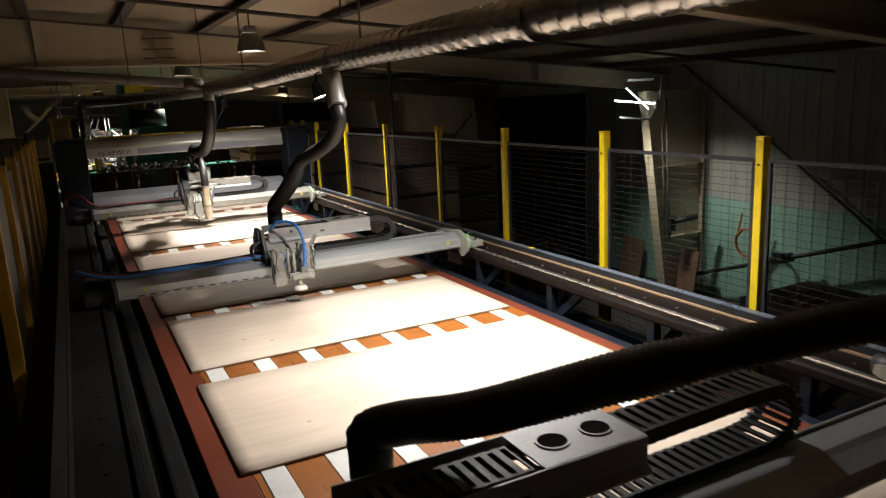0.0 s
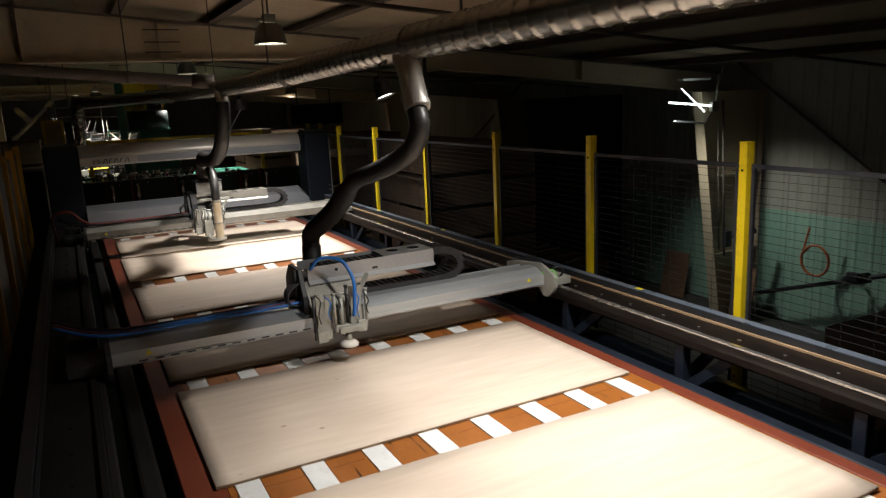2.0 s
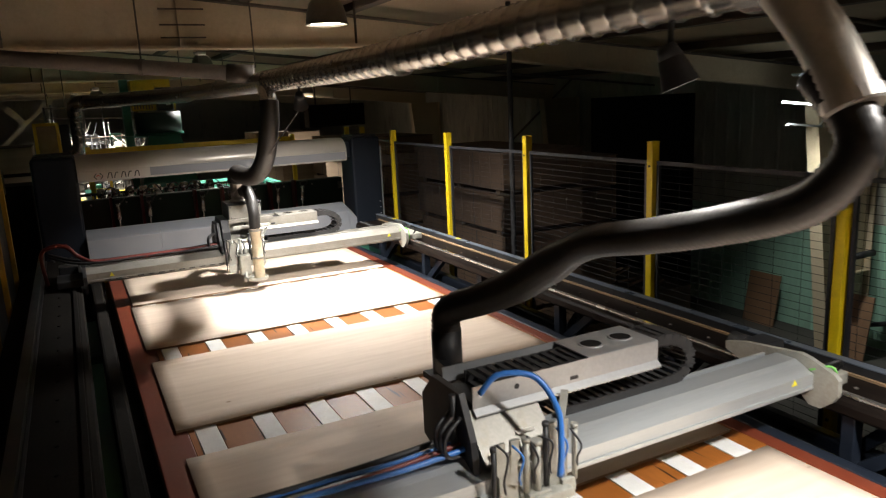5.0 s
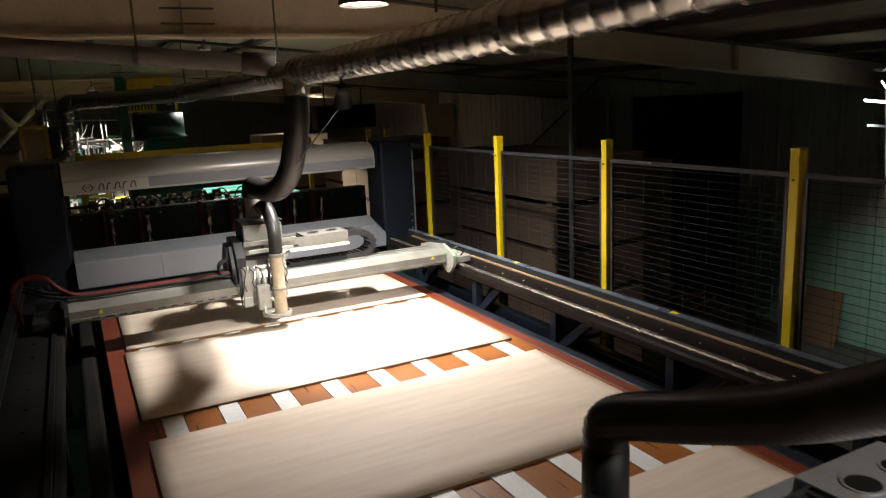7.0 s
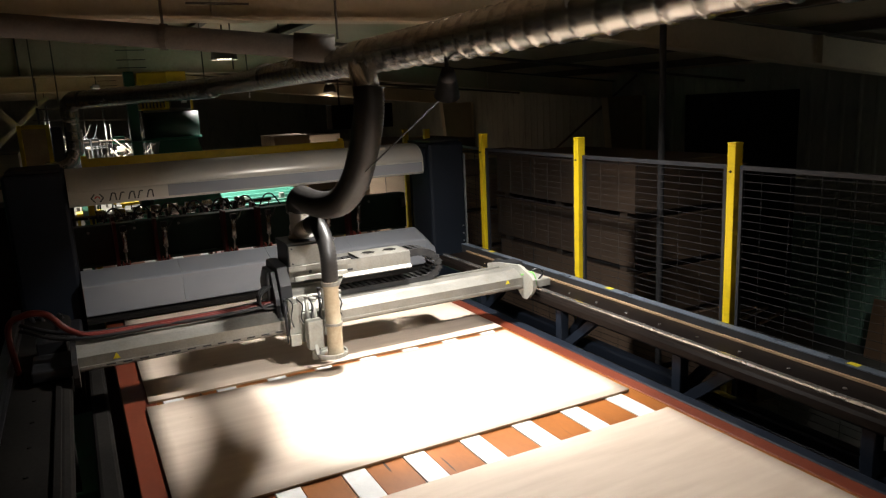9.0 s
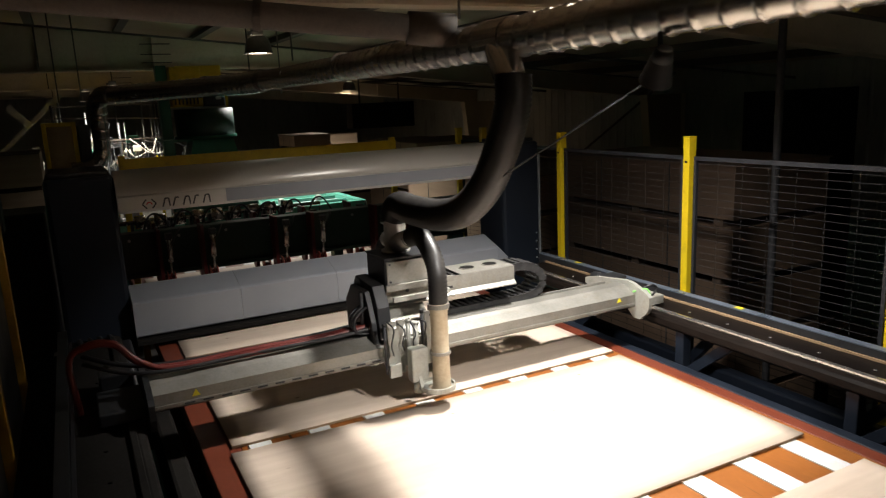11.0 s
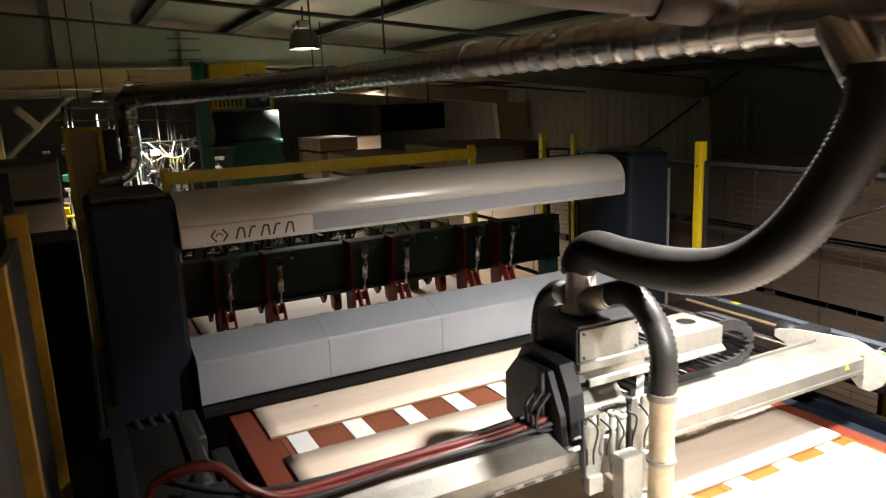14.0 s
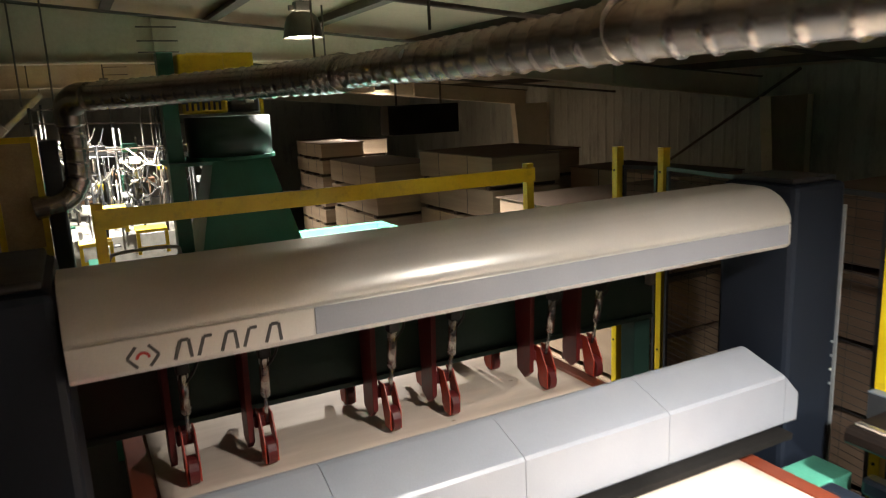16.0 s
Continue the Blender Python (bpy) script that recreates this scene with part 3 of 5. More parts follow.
def veneer_sheet(y0, y1, k):
    t = thing("plywood_sheet", (1.74, (y0 + y1) / 2, BEDZ), "pale softwood plywood sheet with small knots lying on the belts", "plywood sheet", "plywood sheets on the line")
    skew, dx = rnd.uniform(-0.012, 0.012), rnd.uniform(-0.012, 0.012)
    bm = bmesh.new()
    nx, ny = 28, 8
    top, bot = [], []
    for i in range(nx + 1):
        for j in range(ny + 1):
            x, y = 0.502 + 2.466 * i / nx + dx, y0 + (y1 - y0) * j / ny + skew * (i / nx - 0.5)
            if j in (0, ny):
                y += 0.003 * noise.noise((x * 2.3, k * 7.0, j))
            lift = 0.004 * max(0, noise.noise((x * 0.9, y * 1.1, k))) + (0.003 if i in (0, nx) else 0)
            top.append(bm.verts.new((x, y, BEDZ + 0.013 + lift)))
            bot.append(bm.verts.new((x, y, BEDZ + lift * 0.6)))
    ix = lambda i, j: i * (ny + 1) + j
    for i in range(nx):
        for j in range(ny):
            bm.faces.new((top[ix(i, j)], top[ix(i + 1, j)], top[ix(i + 1, j + 1)], top[ix(i, j + 1)])).smooth = True
            bm.faces.new((bot[ix(i, j)], bot[ix(i, j + 1)], bot[ix(i + 1, j + 1)], bot[ix(i + 1, j)]))
    for i in range(nx):
        for j in (0, ny):
            bm.faces.new((bot[ix(i, j)], bot[ix(i + 1, j)], top[ix(i + 1, j)], top[ix(i, j)])).material_index = 1
    for j in range(ny):
        for i in (0, nx):
            bm.faces.new((bot[ix(i, j)], bot[ix(i, j + 1)], top[ix(i, j + 1)], top[ix(i, j)])).material_index = 1
    part("sheet", bm, PLY, t).data.materials.append(PLY_EDGE)
    return t


for k, (a, b) in enumerate(SHEETS):
    veneer_sheet(a, b, k)

# ---------------------------------------------------------------- runway rails beside the bed


LIPZ = 1.15


def runway(side):
    """side 1: beyond the far edge of the bed; -1: the near edge. Mirrored about the bed's middle."""
    X = (lambda x: x) if side > 0 else (lambda x: 3.43 - x)
    t = thing("gantry_runway", (X(3.45), 6.0, DECK), "slate-blue trussed runway with an oily dark rail beam, darkened near-black on the near side", "runway", "gantry runways")

    def bx(x0, x1, *rest):
        a, b = sorted((X(x0), X(x1)))
        return (box, a, b, *rest)
    y0, y1 = -1.6, 12.35
    pr = [(3.30, 1.02), (3.312, 1.005), (3.62, 1.005), (3.62, 1.085), (3.335, 1.085), (3.312, 1.076), (3.30, 1.06)]
    # Near side: its darkness is put into the colour, rail and bolts included.
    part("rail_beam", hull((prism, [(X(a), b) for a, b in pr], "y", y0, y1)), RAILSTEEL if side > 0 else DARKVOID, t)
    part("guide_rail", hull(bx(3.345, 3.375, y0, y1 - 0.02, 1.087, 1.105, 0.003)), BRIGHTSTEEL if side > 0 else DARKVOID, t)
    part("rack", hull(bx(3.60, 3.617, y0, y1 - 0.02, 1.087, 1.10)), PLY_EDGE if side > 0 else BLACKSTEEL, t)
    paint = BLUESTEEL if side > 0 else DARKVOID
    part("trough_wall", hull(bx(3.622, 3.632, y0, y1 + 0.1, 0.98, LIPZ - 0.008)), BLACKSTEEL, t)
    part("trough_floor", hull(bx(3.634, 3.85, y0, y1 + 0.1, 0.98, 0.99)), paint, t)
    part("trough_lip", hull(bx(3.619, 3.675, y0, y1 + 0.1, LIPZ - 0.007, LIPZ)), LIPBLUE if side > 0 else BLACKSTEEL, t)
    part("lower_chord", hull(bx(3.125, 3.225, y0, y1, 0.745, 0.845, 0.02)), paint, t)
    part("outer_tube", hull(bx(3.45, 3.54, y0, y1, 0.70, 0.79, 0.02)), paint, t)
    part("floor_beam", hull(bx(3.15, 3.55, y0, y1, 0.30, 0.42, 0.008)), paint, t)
    for y in np.arange(-1.17, 12.3, 1.163):
        part("leg", hull(bx(3.32, 3.39, y - 0.035, y + 0.035, 0.42, 1.004, 0.006)), paint, t)
        part("back_leg", hull((bar, (X(3.47), y + 0.05, 0.76), (X(3.45), y - 0.17, 1.0), 0.05, 0.06)), paint, t)
        part("brace", hull((bar, (X(3.36), y - 0.05, 0.74), (X(3.38), y - 0.36, 1.003), 0.05, 0.06)), paint, t)
        part("foot", hull(bx(3.2, 3.5, y - 0.05, y + 0.05, DECK, 0.30, 0.006)), paint, t)
    for y in np.arange(0.3, 12.0, 0.31):
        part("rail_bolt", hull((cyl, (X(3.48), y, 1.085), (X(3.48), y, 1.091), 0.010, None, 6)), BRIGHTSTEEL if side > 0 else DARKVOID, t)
    if side > 0:
        for y in (2.2, 5.33, 8.4, 10.25, 11.9):
            part("warning_sticker", hull((box, 3.634, 3.672, y, y + 0.06, LIPZ + 0.0005, LIPZ + 0.0015)), WARNYELLOW, t, "small yellow warning sticker")
    return t


runway(1)
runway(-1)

# ---------------------------------------------------------------- safety fence
POSTS = [(4.02, 0.1), (4.02, 1.65), (4.02, 3.21), (4.02, 4.78), (4.02, 6.35), (4.025, 7.87), (4.03, 9.53), (3.98, 11.04), (3.99, 12.59), (4.32, 14.55), (4.20, 14.93)]


fence = thing("safety_fence", (4.02, 7.5, DECK), "wire mesh safety fence on square yellow posts", "fence")
for x, y in POSTS:
    fp = part("post", hull((box, x - 0.035, x + 0.035, y - 0.03, y + 0.03, DECK + 0.012, 2.19, 0.004)), YELLOW, fence, "scuffed safety yellow square post")
    part("cap", hull((box, x - 0.037, x + 0.037, y - 0.032, y + 0.032, 2.19, 2.203, 0.003)), YELLOW, fp)
    part("base_plate", hull((box, x - 0.08, x + 0.08, y - 0.08, y + 0.08, DECK, DECK + 0.012)), YELLOW, fp)
    for z in (0.6, 2.02):
        part("bolt", hull((cyl, (x - 0.0352, y, z), (x - 0.042, y, z), 0.009, None, 6)), WIRE, fp)
for (xa, ya), (xb, yb) in zip(POSTS[:-1], POSTS[1:]):
    run = Vector((xb - xa, yb - ya, 0))
    d, z0, z1 = run.normalized(), 0.15, 2.06
    a, b = Vector((xa, ya, 0)) + 0.05 * d, Vector((xb, yb, 0)) - 0.05 * d
    up = lambda p, z: (p.x, p.y, z)
    fr = part("mesh_frame", hull(*[(bar, up(a, z), up(b, z), 0.024, 0.028) for z in (z0 + 0.014, z1 - 0.014)], *[(bar, up(p, z0 + 0.03), up(p, z1 - 0.03), 0.024, 0.024) for p in (a + 0.012 * d, b - 0.012 * d)]), FENCEFRAME, fence, "dark tube frame")
    bm = bmesh.new()
    for z in np.arange(z0 + 0.06, z1 - 0.04, 0.05):
        bar(bm, up(a, z), up(b, z), 0.0028, 0.0028)
    for k in range(1, int((b - a).length / 0.2) + 1):
        p = a + 0.2 * k * d - 0.003 * Vector((d.y, -d.x, 0))
        bar(bm, up(p, z0), up(p, z1), 0.002, 0.002)
    tagged(part("wire", bm, WIRE, fr, "thin dark welded wires"), kind="stuff")


# ---------------------------------------------------------------- gantries
def energy_chain(bm, pts, w, h, step=0.045):
    """Cable chain of separate links along a line in a plane of constant y."""
    line = even(curve(pts, 12), step)
    for a, b in zip(line, line[1:]):
        d = (b - a).normalized()
        n = Vector((-d.z, 0, d.x))
        m = (a + b) / 2
        for s in (-1, 1):
            yy = m.y + s * (w / 2 - 0.008)
            vs = []
            for du, dn in ((-0.48, -0.5), (0.48, -0.5), (0.48, 0.5), (-0.48, 0.5)):
                for e in (-0.006, 0.006):
                    p = m + d * (du * step * 1.04) + n * (dn * h)
                    vs.append(bm.verts.new((p.x, yy + e, p.z)))
            for q in ((0, 2, 4, 6), (7, 5, 3, 1), (0, 1, 3, 2), (2, 3, 5, 4), (4, 5, 7, 6), (6, 7, 1, 0)):
                bm.faces.new([vs[i] for i in q])
        for dn in (-0.45, 0.45):
            p = m + n * (dn * h)
            bar(bm, (p.x, m.y - w / 2, p.z), (p.x, m.y + w / 2, p.z), 0.024, 0.006)
    return bm


def gantry(yb, kind, dx=0.0):
    """Cross beam at yb (its front face) with a working head, shifted by dx along it. kind: 'press' or 'router'."""
    label = {"press": "aluminium gantry with a patching head, cable chain and blue hose", "router": "aluminium gantry with a routing head and twin suction hoses"}[kind]
    t = thing("gantry", (1.7, yb + 0.15, 1.1), label, "gantry", "gantries")
    beam_metal, sheet_metal = (ALU, ALU_SHEET) if kind == "press" else (DUSTYALU, DUSTYALU)
    prof = [(yb, 1.125), (yb + 0.015, 1.115), (yb + 0.22, 1.115), (yb + 0.22, 1.245), (yb + 0.205, 1.252), (yb + 0.10, 1.252), (yb + 0.075, 1.238), (yb, 1.205)]
    part("beam", hull((prism, prof, "x", 0.175, 3.22, 0.003)), beam_metal, t)
    part("front_lip", hull((box, 0.18, 3.21, yb - 0.008, yb - 0.001, 1.132, 1.15, 0.002)), beam_metal, t)
    part("back_fin", hull((box, 0.30, 3.15, yb + 0.222, yb + 0.236, 1.16, 1.262, 0.003)), beam_metal, t)
    for x in np.arange(0.32, 1.40, 0.09):
        part("slot_clip", hull((box, x, x + 0.05, yb - 0.013, yb - 0.0085, 1.136, 1.144)), BLACKSTEEL, t)
    part("warning_sign", hull((prism, [(0.36, 1.165), (0.40, 1.165), (0.38, 1.20)], "y", yb - 0.002, yb - 0.0005)), WARNYELLOW, t, "yellow warning triangle")
    part("warning_sign", hull((prism, [(3.06, 1.175), (3.10, 1.175), (3.08, 1.205)], "y", yb - 0.002, yb - 0.0005)), WARNYELLOW, t, "yellow warning triangle")
    # end carriages
    for s in (1, -1):
        X = (lambda x: x) if s > 0 else (lambda x: 3.40 - x)
        pl = [(yb - 0.04, 1.04), (yb - 0.10, 1.09), (yb - 0.125, 1.13), (yb - 0.125, 1.205), (yb - 0.10, 1.23), (yb + 0.03, 1.275), (yb + 0.08, 1.285), (yb + 0.40, 1.25), (yb + 0.53, 1.22), (yb + 0.53, 1.18), (yb + 0.36, 1.12), (yb + 0.10, 1.11), (yb + 0.02, 1.04)]
        a, b = sorted((X(3.222), X(3.25)))
        # Near end goes black: its darkness is put into the colour.
        part("end_plate", hull((prism, pl if s > 0 else [(y, min(z, 1.27)) for y, z in pl], "x", a, b)), CASTING if s > 0 else BLACKSTEEL, t, "dusty rounded end plate" if s > 0 else "black end plate")
        a, b = sorted((X(3.252), X(3.46)))
        part("carriage", hull((box, a, b, yb - 0.02, yb + 0.32, 1.108, 1.17, 0.008)), CASTING if s > 0 else BLACKSTEEL, t)
        a, b = sorted((X(3.28), X(3.44)))
        part("motor", hull((box, a, b, yb + 0.33, yb + 0.47, 1.12, 1.24, 0.01), (cyl, ((a + b) / 2, yb + 0.47, 1.18), ((a + b) / 2, yb + 0.60, 1.18), 0.05, None, 16)), BLACKSTEEL, t)
        if s > 0:
            part("earth_wire", hull((sweep, curve([(3.215, yb + 0.02, 1.22), (3.26, yb - 0.065, 1.25), (3.28, yb - 0.08, 1.16), (3.262, yb - 0.04, 1.06)], 6), 0.006, 6)), GREENWIRE, t)
            part("cable_loop", hull((sweep, curve([(3.25, yb - 0.02, 1.24), (3.31, yb - 0.06, 1.27), (3.38, yb - 0.03, 1.22), (3.36, yb + 0.02, 1.15)], 6), 0.008, 6)), BLACKSTEEL, t)
    # cable bundle along the beam on the near half
    for i, (m, r) in enumerate(((BLUEHOSE if kind == "press" else BLACKSTEEL, 0.011), (REDHOSE, 0.010), (BLUEHOSE if kind == "press" else REDHOSE, 0.009), (BLACKSTEEL, 0.013))):
        dy, dz = 0.10 + 0.035 * i, 0.008 * (i % 2)
        pts = [(-0.10, yb + dy + 0.12, 1.36 + dz), (0.08, yb + dy + 0.05, 1.30 + dz), (0.3, yb + dy, 1.272 + r), (0.7 + 0.4 * dx, yb + dy + 0.015 * (-1) ** i, 1.272 + r), (1.1 + 0.8 * dx, yb + dy, 1.274 + r), (1.42 + dx, yb + dy, 1.30 + dz)]
        if kind == "router" and i in (1, 2):
            pts[:2] = [(-0.14, yb + 0.20 + 0.03 * i, 1.10), (-0.155, yb + 0.19 + 0.03 * i, 1.37 + dz), (-0.07, yb + 0.19, 1.45 + dz), (0.05, yb + 0.18, 1.44 + dz), (0.15, yb + 0.16, 1.335 + dz)]
            r = 0.016
        part("pneumatic_hose", hull((sweep, curve(pts, 6), r, 8)), m, t)
    # tray for the chain
    slack = 0.52 if dx else 0.0
    # Black plate added to give the darkness behind the chain's rungs.
    part("tray_floor", hull((box, 1.43 + dx, 1.975 + dx, yb + 0.165, yb + 0.395, 1.425, 1.431)), BLACKSTEEL, t, "black plate for the dark behind the chain")
    tx0, tx1, ty0, ty1, tz = 1.42 + dx, 2.36 + dx, yb + 0.16, yb + 0.40, 1.50
    bm = bmesh.new()
    box(bm, 1.98 + dx, tx1, ty0, ty1, tz, tz + 0.006)
    box(bm, tx0, tx1, ty0 - 0.006, ty0, tz - 0.085, tz + 0.004)
    prism(bm, [(ty0 - 0.006, tz - 0.085), (ty0 - 0.03, tz - 0.105), (ty0 - 0.03, tz - 0.112), (ty0, tz - 0.09)], "x", tx0, tx1)
    box(bm, tx0, tx1, ty1, ty1 + 0.006, tz - 0.06, tz + 0.004)
    tray = part("chain_tray", bm, sheet_metal, t, "folded aluminium tray with two round holes")
    for x in (2.09 + dx, 2.255 + dx):
        # Near-black discs on the plate stand for the dark openings.
        part("hole", hull((cyl, (x, yb + 0.28, tz + 0.0065), (x, yb + 0.28, tz + 0.0085), 0.05, None, 20)), DARKVOID, tray, "round dark hole")
        part("hole_lip", hull((ring, (x, yb + 0.28, tz + 0.008), (0, 0, 1), 0.054, 0.047, 0.003)), sheet_metal, tray)
    part("bolt_hole", hull((cyl, (1.62 + dx, ty0 - 0.0065, tz - 0.035), (1.62 + dx, ty0 - 0.0075, tz - 0.035), 0.012, None, 10)), BLACKSTEEL, tray)
    part("bolt_hole", hull((box, 1.88 + dx, 1.92 + dx, ty0 - 0.008, ty0 - 0.0065, tz - 0.07, tz - 0.055)), BLACKSTEEL, tray)
    part("energy_chain", hull((energy_chain, [(x + dx, yb + 0.28, z) for x, z in ((1.50, 1.463), (1.9, 1.463), (2.28, 1.466), (2.44 + slack, 1.478), (2.555 + slack, 1.445), (2.61 + slack, 1.372), (2.585 + slack, 1.305), (2.50 + slack, 1.272), (2.36 + slack, 1.262), (2.1, 1.262), (1.80, 1.262))], 0.17, 0.052)), CHAIN, t)
    # head
    hx, q = 1.58 + dx, yb + 0.05
    side = [(q - 0.02, 1.20), (q + 0.0, 1.34), (q + 0.08, 1.505), (q + 0.30, 1.505), (q + 0.40, 1.40), (q + 0.40, 1.22), (q + 0.28, 1.17)]
    part("side_cover", hull((prism, side, "x", hx - 0.235, hx - 0.205, 0.003)), BLACKSTEEL, t, "black shaped side cover")
    part("head_body", hull((box, hx - 0.2, hx + 0.12, q + 0.16, q + 0.34, 1.275, 1.40, 0.01)), BLACKSTEEL, t)
    part("front_cover", hull((prism, [(q - 0.035, 1.245), (q - 0.028, 1.24), (q + 0.125, 1.40), (q + 0.118, 1.41)], "x", hx - 0.19, hx + 0.13)), DUSTYALU, t, "sloped aluminium cover sheet")
    part("cover_label", hull((bar, (hx - 0.02, q + 0.029, 1.3165), (hx + 0.06, q + 0.029, 1.3165), 0.035, 0.004)), WHITEPLASTIC, t, "small pale label")
    part("carriage_plate", hull((box, hx - 0.18, hx + 0.15, q - 0.075, q - 0.052, 1.08, 1.24, 0.004)), CASTING, t)

    def notched(x0, x1, z0, z1):
        """A machined plate facing out, with a foot, a waist and a slot at its top."""
        w = x1 - x0
        return [(x0, z0), (x1, z0), (x1, z0 + 0.06), (x1 - 0.12 * w, z0 + 0.075), (x1 - 0.12 * w, z1 - 0.09), (x1, z1 - 0.075), (x1, z1), (x0 + 0.62 * w, z1), (x0 + 0.62 * w, z1 - 0.045), (x0 + 0.38 * w, z1 - 0.045), (x0 + 0.38 * w, z1), (x0, z1), (x0, z1 - 0.12), (x0 + 0.10 * w, z1 - 0.135), (x0 + 0.10 * w, z0 + 0.11), (x0, z0 + 0.095)]

    part("bracket_plate", hull((prism, notched(hx - 0.185, hx - 0.085, 1.055, 1.36), "y", q - 0.10, q - 0.086)), CASTING, t, "dusty notched bracket plate")
    part("bracket_plate", hull((prism, notched(hx + 0.045, hx + 0.135, 1.075, 1.385), "y", q - 0.10, q - 0.086)), CASTING, t, "dusty notched bracket plate")
    part("foot_block", hull((box, hx - 0.19, hx - 0.12, q - 0.125, q - 0.101, 1.045, 1.12, 0.004)), CASTING, t)
    part("foot_block", hull((box, hx + 0.09, hx + 0.15, q - 0.12, q - 0.101, 1.07, 1.15, 0.004)), CASTING, t)
    for x, z0, z1, r in ((hx - 0.065, 1.15, 1.35, 0.013), (hx - 0.02, 1.12, 1.33, 0.017), (hx + 0.022, 1.15, 1.39, 0.010), (hx + 0.155, 1.14, 1.35, 0.011), (hx - 0.205, 1.12, 1.35, 0.009)):
        part("cylinder", hull((cyl, (x, q - 0.11, z0), (x, q - 0.11, z1), r, None, 12), (cyl, (x, q - 0.11, z1), (x, q - 0.11, z1 + 0.015), r * 1.35, None, 12), (cyl, (x, q - 0.11, z0 - 0.05), (x, q - 0.11, z0), r * 0.5, None, 8)), CASTING if r > 0.0105 else BLACKSTEEL, t)
    part("valve_block", hull((box, hx - 0.07, hx + 0.03, q - 0.135, q - 0.10, 1.10, 1.145, 0.005)), CASTING, t)
    part("strut", hull((bar, (hx + 0.12, q - 0.06, 1.31), (hx + 0.24, q + 0.06, 1.415), 0.03, 0.012)), CASTING, t)
    for i in range(6):
        x = hx - 0.19 + 0.065 * i
        part("air_tube", hull((sweep, curve([(x, q - 0.11, 1.37 - 0.02 * (i % 2)), (x + 0.025, q - 0.145, 1.33 - 0.02 * (i % 3)), (x + 0.01, q - 0.14, 1.24), (x + 0.03, q - 0.115, 1.17 + 0.02 * (i % 2))], 5), 0.0045, 6)), BLUEHOSE if i in (1, 4) and kind == "press" else BLACKSTEEL, t)
    for i in range(3):
        part("cable_loop", hull((sweep, curve([(hx - 0.24, q + 0.06 + 0.04 * i, 1.42), (hx - 0.32, q + 0.03 + 0.04 * i, 1.37), (hx - 0.31, q + 0.04 + 0.03 * i, 1.29), (hx - 0.22, q + 0.05, 1.27)], 6), 0.008, 6)), BLACKSTEEL, t)
    part("cable_mast", hull((cyl, (hx - 0.25, q + 0.1, 1.27), (hx - 0.25, q + 0.1, 1.50), 0.014, None, 8)), BLACKSTEEL, t)
    if kind == "press":
        part("pad_carrier", hull((box, hx - 0.05, hx + 0.12, q - 0.15, q - 0.076, 1.09, 1.13, 0.006), (cyl, (hx + 0.02, q - 0.11, 1.02), (hx + 0.02, q - 0.11, 1.09), 0.022, None, 14)), CASTING, t)
        part("press_pad", hull((sweep, [(hx + 0.02, q - 0.11, z) for z in (0.985, 0.990, 1.008, 1.020, 1.03)], [0.045, 0.060, 0.062, 0.048, 0.026], 20)), WHITEPLASTIC, t, "round off-white press pad")
        part("blue_hose", hull((sweep, curve([(hx - 0.16, yb + 0.10, 1.50), (hx - 0.10, yb + 0.06, 1.575), (hx + 0.02, yb + 0.0, 1.56), (hx + 0.07, yb - 0.07, 1.45), (hx + 0.065, yb - 0.10, 1.32), (hx + 0.05, yb - 0.11, 1.20)], 8), 0.012, 8)), BLUEHOSE, t, "bright blue air hose")
        px, py = (1.65, yb + 0.80) if not dx else (0.715, yb + 0.60)
        part("suction_pipe", hull((cyl, (px, py, 1.30), (px, py, 1.52), 0.072, None, 20)), BLACKSTEEL, t)
        part("pipe_support", hull((bar, (px - 0.1, yb + 0.36, 1.36), (px - 0.05, py, 1.36), 0.04, 0.06), (box, px - 0.09, px + 0.09, py - 0.09, py + 0.09, 1.27, 1.30)), BLACKSTEEL, t)
        k = yb - 5.93 - (0.02 if dx else 0)
        line, rad = ribbed([(1.70, 4.925 + k, 2.60), (1.69, 4.83 + k, 2.50), (1.69, 4.82 + k, 2.42), (1.68, 4.92 + k, 2.31), (1.67, 5.15 + k, 2.23), (1.66, 5.40 + k, 2.165), (1.65 + 0.25 * dx, 5.66 + k, 2.105), (1.65 + 0.4 * dx, 5.85 + k, 2.01), (1.65 + 0.6 * dx, 6.10 + k, 1.87), (1.65 + 0.82 * dx, 6.40 + k, 1.74), (1.65 + 0.97 * dx, 6.62 + k, 1.655), (px, 6.72 + k, 1.59), (px, py, 1.50)], 0.07, 0.010, 0.09)
        if dx:
            line, rad = ribbed([(1.70, yb - 1.02, 2.60), (1.69, yb - 0.98, 2.42), (1.66, yb - 0.75, 2.15), (1.55, yb - 0.45, 2.02), (1.42, yb - 0.32, 1.965), (1.20, yb - 0.02, 1.82), (0.95, yb + 0.30, 1.655), (0.79, yb + 0.50, 1.585), (px, py, 1.53), (px, py, 1.46)], 0.07, 0.010, 0.09)
        n = len(line)
        rad = [r * (0.78 if i < 0.52 * n else min(1.0, 0.78 + (i / n - 0.52) * 4)) for i, r in enumerate(rad)]
        part("suction_hose", hull((sweep, line, rad, 18)), RUBBER, t, "black ribbed suction hose")
